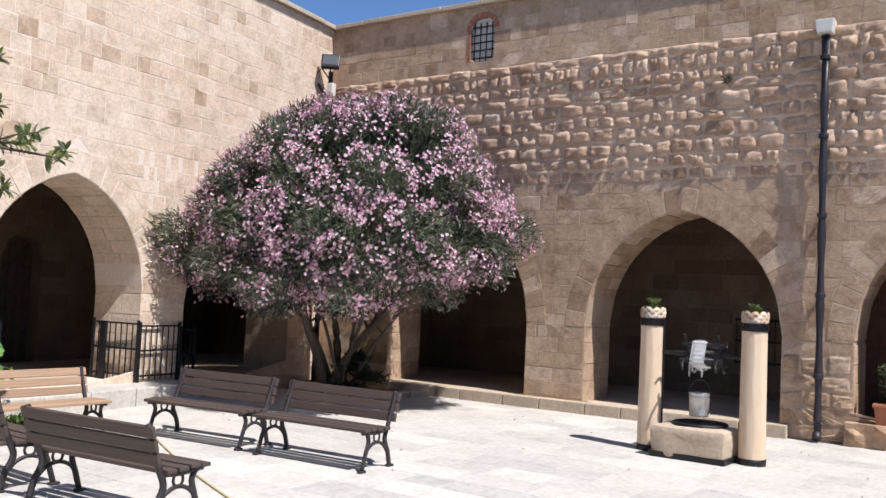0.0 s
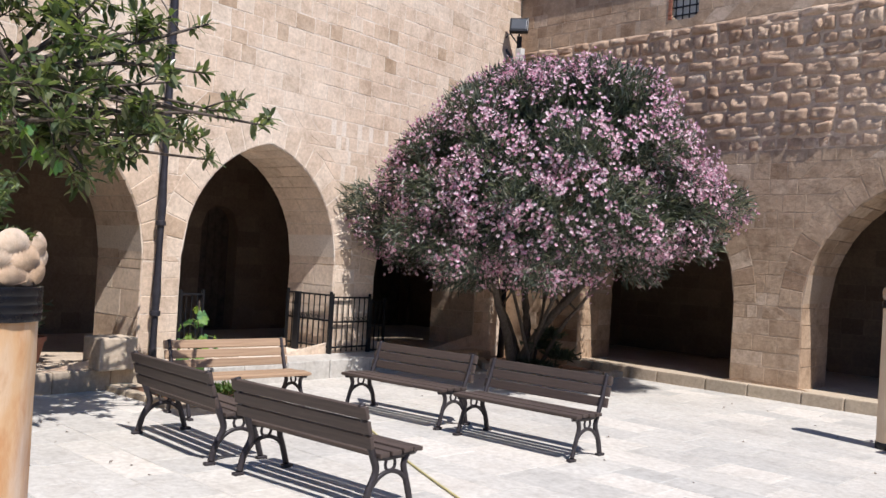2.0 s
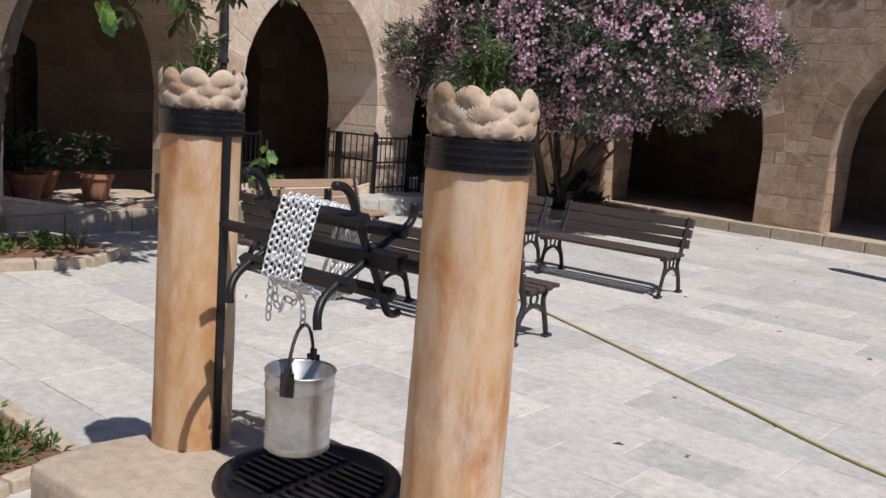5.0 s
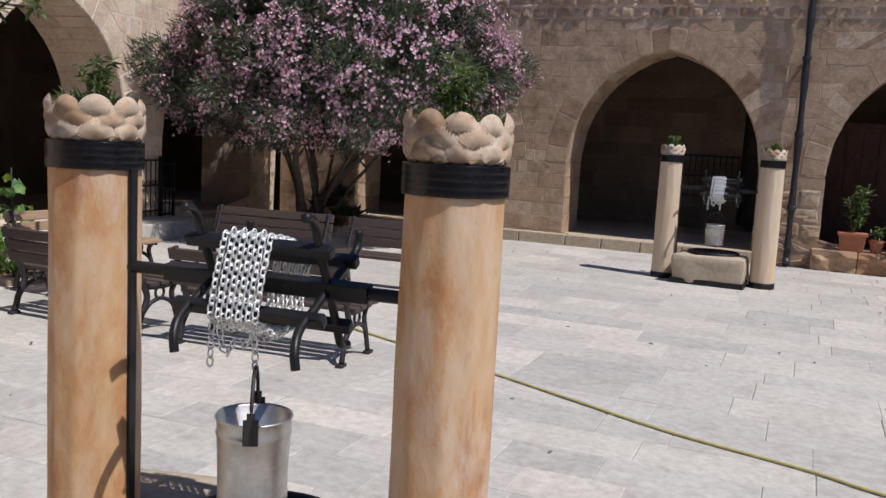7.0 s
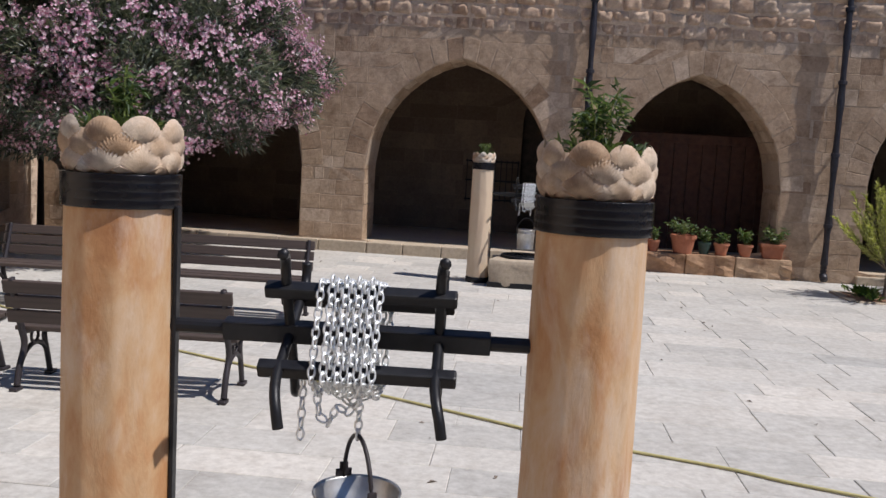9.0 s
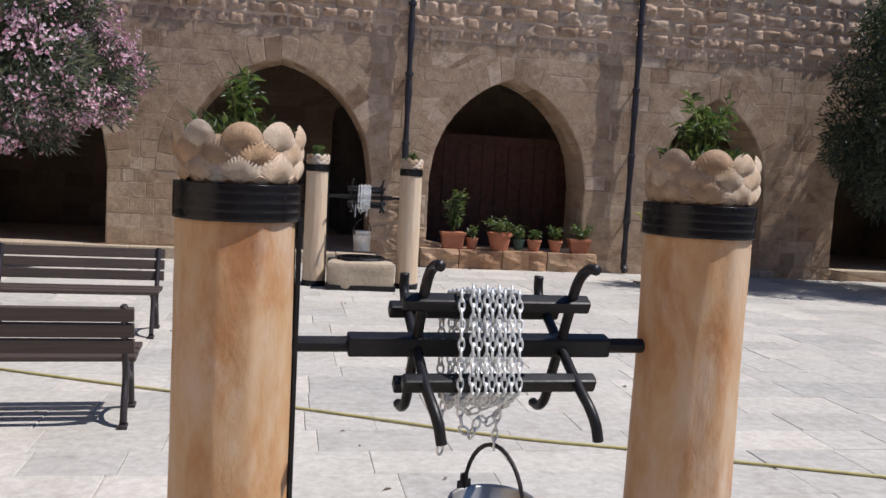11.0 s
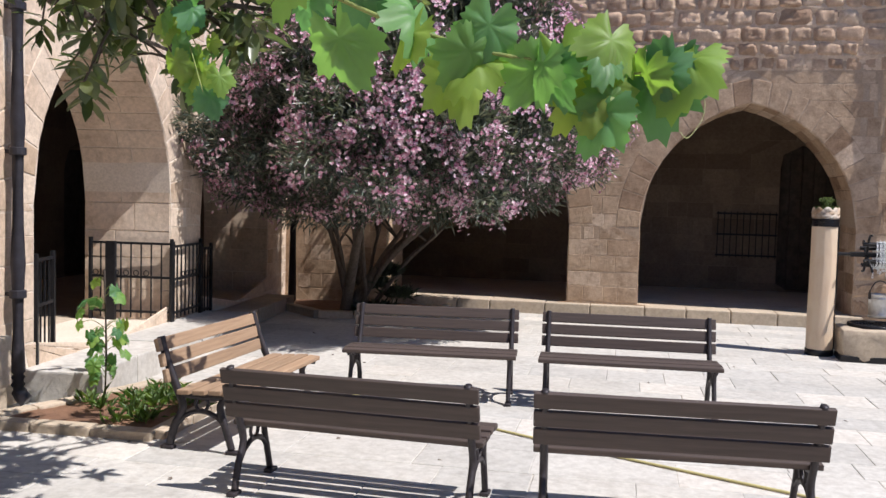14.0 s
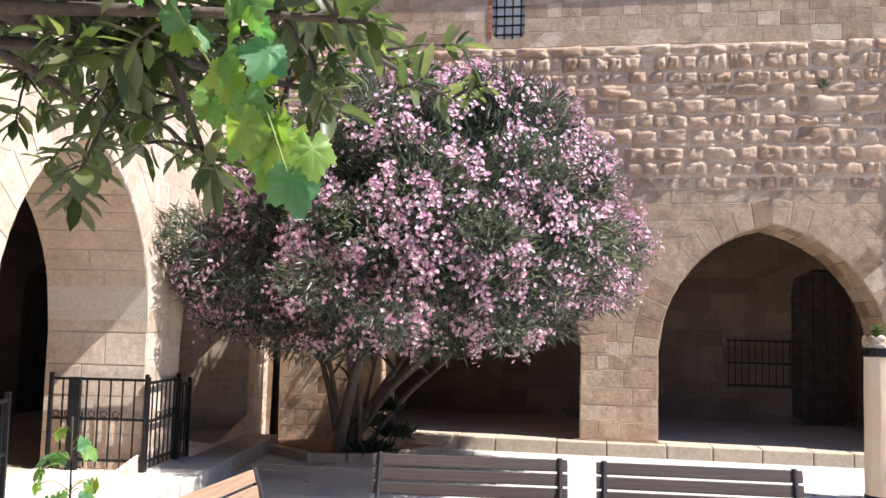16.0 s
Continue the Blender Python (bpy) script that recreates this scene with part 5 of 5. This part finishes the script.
for x, shape, r0, r1, h, mat, sq, ph, sp, n, lab in (
        (-1.43, "tall", 0.13, 0.2, 0.28, TERRACOTTA, True, 0.72, 0.2, 420, "tall leafy shrub in a red clay box"),
        (-1.08, "small", 0.075, 0.105, 0.19, TERRACOTTA, False, 0.2, 0.1, 90, "small green plant in a clay pot"),
        (-0.6, "big", 0.15, 0.2, 0.3, TERRACOTTA, False, 0.28, 0.34, 200, "spreading plant in a wide clay pot"),
        (-0.24, "dark", 0.075, 0.1, 0.2, DARKPOT, False, 0.24, 0.14, 90, "leafy plant in a dark green pot"),
        (0.03, "small", 0.085, 0.12, 0.2, TERRACOTTA, False, 0.15, 0.09, 110, "low round plant in a clay pot"),
        (0.42, "mid", 0.085, 0.12, 0.2, TERRACOTTA, False, 0.26, 0.14, 120, "green plant in a clay pot"),
        (0.84, "box", 0.12, 0.18, 0.24, TERRACOTTA, True, 0.34, 0.26, 230, "bushy plant in a red clay box")):
    m = NORTH @ pose(x, 0.02 + rnd.uniform(-0.02, 0.03), 0.335)
    pot(lab.split(" in ")[1].replace("a ", "", 1) + " on the stone plinth", m, r0, r1, h, mat, sq)
    bush(lab, m @ pose(0, 0, h * 0.92), ph, sp, n)

# pots and stone box in the west arches
stone_box = thing("planter_box", "weathered grey stone planter box by the arch", "planter", WEST @ pose(-0.85, -0.05, 0.25))
bm = bmesh.new()
box(bm, (0, 0, 0.2), (0.5, 0.4, 0.4), bevel=0.025)
part("trough", bm, CURB, stone_box)
for s, d, lab in ((-1.5, 0.75, "leafy plant in the shade of the arch"), (-2.3, 0.9, "large potted plant in the shaded arch"), (-1.9, 1.3, "dark potted plant inside the gallery")):
    m = WEST @ pose(s, d, 0.27)
    pot("clay pot standing inside the shaded arch", m, 0.14, 0.2, 0.32)
    bush(lab, m @ pose(0, 0, 0.3), 0.55, 0.3, 160, (0.1, 0.18), 0.4, DARKLEAF)

# ---- golden shrub in its square bed ----
sh = thing("golden_shrub", "feathery yellow-green shrub fanning from a thin trunk", "shrub", pose(1.95, 11.7, 0))
bm = bmesh.new()
P, D = [], []
tube(bm, [(0, 0, -0.02), (0.01, 0, 0.55)], [0.035, 0.025], 8)
for k in range(64):
    a = rnd.uniform(0, 6.283)
    lean = rnd.uniform(0.05, 0.95)
    l = rnd.uniform(0.95, 1.3) * (1 - 0.25 * lean)
    e = Vector((l * math.sin(lean) * math.cos(a), l * math.sin(lean) * math.sin(a), 0.5 + l * math.cos(lean)))
    pts = curve_pts([(0, 0, 0.45), Vector((0, 0, 0.45)).lerp(e, 0.5) + Vector((0.04 * math.cos(a), 0.04 * math.sin(a), 0.0)), e], 6)
    tube(bm, pts, [0.007 - 0.0004 * i for i in range(len(pts))], 4)
    along = (e - Vector((0, 0, 0.45))).normalized()
    for p in pts[3:]:
        for q in range(15):
            P.append(tuple(p + along * rnd.uniform(-0.05, 0.05)))
            D.append(tuple(along * 0.9 + Vector((rnd.gauss(0, 0.4), rnd.gauss(0, 0.4), rnd.gauss(0.1, 0.3)))))
part("trunk", bm, BARK, sh)
P, D = np.array(P), np.array(D)
spray("foliage", sh, YELLOWG, P, D, npr.uniform(0.05, 0.1, len(P)), npr.uniform(0.008, 0.015, len(P)), 0.12)


def bed(name, label, pts, z_soil, curb_w=0.12, curb_h=0.1, mat=CURB):
    ob = thing(name, label, "curb", pose(0, 0, 0))
    n0 = len(pts)
    for i in range(n0):
        (x0, y0), (x1, y1) = pts[i], pts[(i + 1) % n0]
        L = math.hypot(x1 - x0, y1 - y0)
        n = max(1, round(L / 0.45))
        for k in range(n):
            t = (k + 0.5) / n
            bm = bmesh.new()
            box(bm, (0, 0, curb_h / 2 - 0.02), (L / n - 0.01, curb_w, curb_h + 0.04 + rnd.uniform(-0.01, 0.01)), bevel=0.015)
            part("curb_stone", bm, mat, ob, matrix=pose(x0 + (x1 - x0) * t, y0 + (y1 - y0) * t, 0, 0, 0, math.degrees(math.atan2(y1 - y0, x1 - x0))))
    bm = bmesh.new()
    bm.faces.new([bm.verts.new((x, y, z_soil)) for x, y in pts])
    bmesh.ops.triangulate(bm, faces=bm.faces)
    bmesh.ops.subdivide_edges(bm, edges=bm.edges, cuts=5, use_grid_fill=True)
    for v in bm.verts:
        v.co.z += 0.025 * noise.noise(v.co * 5) - 0.004
    part("soil", bm, SOIL, ob, "dry brown soil")
    return ob


bed("planting_bed", "small square bed edged with flat stones", [(1.45, 11.4), (2.45, 11.4), (2.45, 12.3), (1.45, 12.3)], 0.03, 0.14, 0.025)
low_plants("weeds", "low green weeds round the shrub", "plants", [(1.95 + rnd.uniform(-0.35, 0.4), 11.8 + rnd.uniform(-0.3, 0.35), 0.02, 0.14) for _ in range(10)], GRASS, (0.06, 0.16), 26)
bed("planting_bed", "planting bed with a low dark stone edge beside the bench", [(-10.95, 5.15), (-9.5, 5.2), (-9.55, 6.6), (-10.4, 6.75), (-10.6, 6.0)], 0.05, 0.14, 0.07)
low_plants("weeds", "tangle of green weeds in the bed beside the bench", "plants", [(-10.1 + rnd.uniform(-0.55, 0.5), 5.85 + rnd.uniform(-0.5, 0.6), 0.05, 0.16) for _ in range(22)], GRASS, (0.05, 0.15), 20)
bed("planting_bed", "triangular planted bed near the draw well", [(-6.2, 0.92), (-5.15, 0.92), (-5.0, 0.2), (-6.2, 0.1)], 0.05, 0.1, 0.06)
low_plants("weeds", "short green ground cover in the bed by the well", "plants", [(-5.65 + rnd.uniform(-0.45, 0.42), 0.55 + rnd.uniform(-0.3, 0.28), 0.05, 0.11) for _ in range(34)], GRASS, (0.035, 0.075), 26, 0.02)
bed("planting_bed", "stone-edged bed at the foot of the leafy tree", [(-10.65, 0.6), (-9.75, 0.9), (-9.2, 3.0), (-9.6, 3.6), (-10.75, 3.2)], 0.07, 0.16, 0.1)
low_plants("weeds", "green weeds under the leafy tree", "plants", [(-10.0 + rnd.uniform(-0.35, 0.45), 2.2 + rnd.uniform(-1.1, 1.1), 0.07, 0.16) for _ in range(20)], GRASS, (0.06, 0.14), 18)
yp = thing("stake", "thin yellow-painted stake standing in the bed", "stake", pose(-10.2, 1.88, 0))
bm = bmesh.new()
box(bm, (0, 0, 1.3), (0.05, 0.05, 2.6), bevel=0.006)
part("shaft", bm, YPOLE, yp)

# sapling climbing a cane by the entrance
sp = thing("sapling", "young broad-leaved vine on a thin cane", "plant", pose(-10.41, 5.98, 0.04))
bm = bmesh.new()
tube(bm, [(0, 0, 0), (0.01, 0, 0.5), (-0.01, 0.0, 1.1)], 0.009, 6)
part("stem", bm, BARK_DARK, sp)


# ---- vine leaves ----
def vine_leaf_geo(seed):
    q = random.Random(seed)
    out = []
    lobes = [(0, 1.0), (58, 0.82), (-58, 0.82), (118, 0.62), (-118, 0.62)]
    n = 44
    for k in range(n):
        a = -180 + 360 * (k + 0.5) / n
        r0 = 0.6
        for la, lr in lobes:
            d = abs((a - la + 180) % 360 - 180)
            r0 = max(r0, lr * max(0.0, 1 - (d / 40) ** 1.5 * 0.45))
        if abs(a) > 163:
            r0 = 0.16 + 0.2 * (180 - abs(a)) / 17
        r0 *= 1 + 0.075 * (1 if k % 2 else -1) + q.uniform(-0.03, 0.03)
        out.append((r0 * math.sin(radians(a)), r0 * math.cos(radians(a))))

    def h(x, y):
        return -0.22 * (x * x + y * y) - 0.18 * abs(x) ** 1.5 + 0.16 * noise.noise(Vector((x * 2.2, y * 2.2, seed * 3.1))) + 0.05 * abs(math.sin(math.atan2(x, y) * 3.1))
    vs = [(0, 0, 0)]
    for f in (0.35, 0.7, 1.0):
        vs += [(x * f, y * f, h(x * f, y * f)) for x, y in out]
    fs = [(0, 1 + k, 1 + (k + 1) % n) for k in range(n)]
    for rr in range(2):
        b0, b1 = 1 + rr * n, 1 + (rr + 1) * n
        fs += [(b0 + k, b1 + k, b1 + (k + 1) % n, b0 + (k + 1) % n) for k in range(n)]
    return vs, fs


VLEAF = [mesh_of("vine_leaf", *vine_leaf_geo(k), [VINE], True) for k in range(5)]


def hang_leaf(parent, p, size, yaw, tilt, q):
    ob = new("leaf", VLEAF[q.randrange(5)])
    ob.parent = parent
    ob.matrix_basis = pose(*p) @ pose(0, 0, 0, 0, 0, yaw) @ pose(0, 0, 0, tilt, q.uniform(-25, 25), 0) @ Matrix.Diagonal((size, size, size, 1))


for k in range(30):
    a = rnd.uniform(0, 360)
    z = rnd.uniform(0.2, 1.08)
    o = rnd.uniform(0.08, 0.3 if 0.3 < z < 0.95 else 0.16)
    bm = bmesh.new()
    tube(bm, curve_pts([(0, 0, z - 0.02), (o * 0.5 * math.cos(radians(a)), o * 0.5 * math.sin(radians(a)), z + 0.04), (o * math.cos(radians(a)), o * math.sin(radians(a)), z)], 3), 0.003, 5)
    part("stalk", bm, STEM, sp)
    hang_leaf(sp, (o * math.cos(radians(a)), o * math.sin(radians(a)), z), rnd.uniform(0.065, 0.1), a - 90, rnd.uniform(-95, -35), rnd)

vine = thing("grape_vine", "grape vine with bright green lobed leaves trailing from the tree", "vine", pose(0, 0, 0))
shoots = [
    ([(-9.3, 2.7, 2.95), (-8.5, 2.6, 3.15), (-7.7, 1.9, 2.9), (-7.2, 1.2, 2.5), (-6.85, 0.85, 2.2), (-6.62, 0.76, 2.07), (-6.44, 0.765, 2.01), (-6.335, 0.775, 1.995), (-6.234, 0.797, 1.98), (-6.15, 0.8, 2.0)], 23, 0.5, 0.035),
    ([(-7.7, 1.9, 2.9), (-7.3, 1.5, 2.65), (-7.02, 1.33, 2.4), (-6.93, 1.28, 2.2)], 20, 0.3, 0.09),
    ([(-7.5, 1.6, 2.75), (-7.4, 1.2, 2.6), (-7.2, 1.0, 2.45), (-7.12, 0.95, 2.3)], 16, 0.3, 0.09),
    ([(-6.85, 0.85, 2.2), (-6.5, 0.6, 2.42), (-6.12, 0.2, 2.36), (-5.98, 0.0, 2.12), (-5.94, -0.04, 1.93)], 3, 0.93, 0.012),
    ([(-8.5, 2.6, 3.15), (-8.0, 2.42, 2.8), (-7.86, 2.44, 2.5), (-7.76, 2.38, 2.3), (-7.68, 2.32, 2.14)], 20, 0.42, 0.06),
    ([(-8.5, 2.6, 3.15), (-8.3, 2.9, 2.8), (-8.15, 3.1, 2.5), (-8.1, 3.15, 2.35)], 12, 0.25, 0.08)]
vq = random.Random(21)
bm = bmesh.new()
for ctrl, n, first, sc in shoots:
    pts = curve_pts(ctrl, 8)
    tube(bm, pts, [0.006 - 0.0045 * i / len(pts) for i in range(len(pts))], 6)
    for k in range(n):
        t = first + (1 - first) * (k + 0.5) / n
        p = pts[min(len(pts) - 1, int(t * (len(pts) - 1)))]
        p = p + Vector((vq.uniform(-sc, sc), vq.uniform(-sc, sc), vq.uniform(-0.06, 0.05)))
        hang_leaf(vine, p, vq.uniform(0.06, 0.092) * (0.5 if sc < 0.02 else 1.0), vq.uniform(120, 240), vq.uniform(-115, -55), vq)
part("stem", bm, STEM, vine, "green vine shoots", smooth=True)
for x, y, z, l in ((-5.945, -0.04, 1.94, 0.2), (-5.91, 0.03, 1.96, 0.24), (-5.93, -0.01, 1.95, 0.215), (-6.16, 0.8, 2.0, 0.11)):
    bm = bmesh.new()
    pts = [(x, y, z), (x + 0.03, y, z - l * 0.35), (x + 0.035, y + 0.005, z - l * 0.7), (x + 0.015, y, z - l), (x + 0.003, y, z - l + 0.008)]
    tube(bm, curve_pts(pts, 5), 0.0008, 5)
    part("tendril", bm, TENDRIL, vine, "thin pale curling tendril")

# ---- loquat tree ----
lq = thing("loquat_tree", "dark leafy loquat tree with a leaning slender trunk", "tree", pose(0, 0, 0))
bm = bmesh.new()
trunk = curve_pts([(-9.95, 2.35, 0.0), (-9.9, 2.45, 0.9), (-9.75, 2.5, 1.7), (-9.6, 2.6, 2.3), (-9.1, 2.75, 2.9), (-8.8, 3.0, 3.3)], 6)
tube(bm, trunk, [0.085 - 0.05 * i / len(trunk) for i in range(len(trunk))], 9)
part("trunk", bm, BARK_DARK, lq, "slender curved trunk", smooth=True)
bm = bmesh.new()
ends = []
lr = random.Random(9)
targets = [(-7.75, 5.0, 2.75), (-8.0, 4.6, 2.85), (-8.35, 5.05, 2.95), (-8.1, 4.55, 3.2), (-8.0, 4.2, 3.3), (-8.15, 4.1, 2.8), (-8.2, 4.6, 3.7), (-8.6, 4.3, 3.9), (-8.0, 3.5, 3.0), (-7.7, 3.1, 2.75), (-7.6, 2.65, 2.95), (-7.9, 3.5, 3.5),
           (-8.3, 3.6, 4.0), (-8.9, 3.6, 4.1), (-9.2, 4.4, 3.6), (-9.6, 4.8, 3.0), (-10.05, 5.05, 2.95), (-9.5, 5.2, 2.7), (-9.0, 4.9, 2.75), (-9.8, 4.4, 2.75), (-9.9, 3.8, 3.3), (-10.3, 4.4, 3.4), (-8.0, 2.9, 3.3), (-8.4, 2.4, 3.5), (-8.8, 1.9, 3.4), (-9.4, 1.7, 3.3), (-9.9, 1.8, 3.5),
           (-8.3, 1.9, 3.1), (-8.9, 2.8, 4.2), (-9.6, 2.8, 4.1), (-8.6, 3.3, 2.65), (-9.1, 3.9, 2.55), (-8.7, 4.5, 2.65), (-8.2, 3.9, 2.55), (-9.3, 3.2, 2.8), (-9.9, 2.9, 3.2), (-9.5, 5.5, 2.55), (-8.45, 3.65, 2.35),
           (-9.2, 1.2, 3.0), (-9.8, 1.3, 3.1), (-10.3, 2.0, 3.2), (-10.4, 2.8, 3.4), (-10.3, 3.4, 3.0), (-9.0, 1.6, 3.9), (-9.6, 2.2, 4.4), (-8.7, 2.4, 4.5), (-8.4, 1.4, 3.7), (-10.2, 1.5, 3.8), (-10.3, 2.6, 4.2), (-9.4, 0.8, 3.5), (-9.9, 3.3, 4.3), (-9.1, 3.3, 4.6), (-9.5, 0.6, 4.3), (-9.9, 1.1, 4.8), (-9.3, 1.5, 4.9), (-9.7, 2.0, 5.3), (-9.2, 2.5, 5.2), (-9.8, 2.9, 5.0), (-10.1, 0.4, 3.9), (-9.0, 0.9, 4.6), (-9.4, 2.2, 5.7), (-9.9, 1.5, 5.6), (-8.9, 1.8, 5.0), (-10.0, 2.5, 4.9), (-9.6, 0.2, 4.6), (-9.5, 1.1, 5.4), (-10.2, 1.9, 4.6), (-9.6, 3.2, 5.2), (-9.2, 2.9, 4.9)]
for tx, ty, tz in targets:
    t = Vector((tx, ty, tz + (0.25 if ty > 4.3 else 0.0)))
    k = trunk[lr.randrange(len(trunk) - 10, len(trunk))]
    mid = k.lerp(t, 0.55) + Vector((lr.uniform(-0.12, 0.12), lr.uniform(-0.12, 0.12), lr.uniform(-0.05, 0.2)))
    pts = curve_pts([k, mid, t], 7)
    tube(bm, pts, [0.03 - 0.022 * i / len(pts) for i in range(len(pts))], 6)
    ends.append((t, (t - mid).normalized()))
    for q in range(5 if ty > 3.9 else 8):
        b = pts[lr.randrange(7, len(pts))]
        e = b + Vector((lr.gauss(0, 0.2), lr.gauss(0, 0.2), lr.gauss(0.03, 0.16)))
        tube(bm, [b, b.lerp(e, 0.5) + Vector((0, 0, 0.02)), e], [0.009, 0.007, 0.006], 5)
        ends.append((e, (e - b).normalized()))
part("branch", bm, BARK_DARK, lq, "thin dark twisting branches", smooth=True)
P, D = [], []
for e, dd in ends:
    for k in range(11 if e.y > 2.2 and e.z < 3.9 else 17):
        a = 2.4 * k
        up = Vector((0, 0, 1)) if abs(dd.z) < 0.9 else Vector((1, 0, 0))
        s = dd.cross(up).normalized()
        u = s.cross(dd)
        P.append(tuple(e - dd * 0.012 * k))
        D.append(tuple(dd * (0.75 - 0.05 * k) + (s * math.cos(a) + u * math.sin(a)) * 0.8 + Vector((0, 0, 0.1))))
P, D = np.array(P), np.array(D)
spray("foliage", lq, LOQ, P, D, npr.uniform(0.1, 0.19, len(P)), npr.uniform(0.038, 0.062, len(P)), 0.25, 0.12, 0.18, seg=3, label="long dark green leaves in whorls")

# ---- dark tree at the east end ----
et = thing("olive_tree", "dark grey-green bushy tree in shade by the arcade", "tree", pose(0, 0, 0))
bm = bmesh.new()
er = random.Random(17)
for k in range(6):
    a = k * 1.05
    tube(bm, curve_pts([(6.3, 11.8, 0), (6.3 + 0.3 * math.cos(a), 11.8 + 0.3 * math.sin(a), 1.3), (6.3 + 1.1 * math.cos(a), 11.8 + 1.0 * math.sin(a), 2.9)], 6), [0.09 - 0.06 * i / 12 for i in range(13)], 7)
part("trunk", bm, BARK_DARK, et, smooth=True)
eb = [(6.35, 11.8, 3.3, 1.5, 1.3, 1.3)]
for k in range(50):
    a, e = er.uniform(0, 6.283), er.uniform(-1.2, 1.4)
    s = er.uniform(0.35, 0.6)
    eb.append((6.35 + 1.6 * math.cos(a) * math.cos(e), 11.8 + 1.35 * math.sin(a) * math.cos(e), 3.2 + 1.75 * math.sin(e), s, s, s * 0.9))
P, d = in_blobs(eb, 30000, 0.35)
kp = (P[:, 1] < 13.4) & (P[:, 2] > 0.9)
P, d = P[kp], d[kp]
spray("foliage", et, DARKLEAF, P, d + np.array([0, 0, 0.2]), npr.uniform(0.09, 0.15, len(P)), npr.uniform(0.022, 0.036, len(P)), 0.6, label="dense dark grey-green leaves")

# ---- fallen leaves and pebbles on the paving ----
lit = thing("litter", "scattered dry leaves and pebbles on the paving", "litter", pose(0, 0, 0), kind="stuff")
n = 60
P = np.stack([npr.uniform(-10.5, -1, n), npr.uniform(2.5, 12.5, n), np.full(n, 0.004)], 1)
D = np.stack([npr.normal(0, 1, n), npr.normal(0, 1, n), np.full(n, 0.12)], 1)
spray("dry_leaf", lit, BARK, P, D, npr.uniform(0.03, 0.07, n), npr.uniform(0.012, 0.03, n), 0.1)

low_plants("wall_tuft", "small dry tuft rooted in the rubble wall", "plant", [(-3.75, 13.5, 5.3, 0.07)], DARKLEAF, (0.06, 0.14), 40, 0.012)
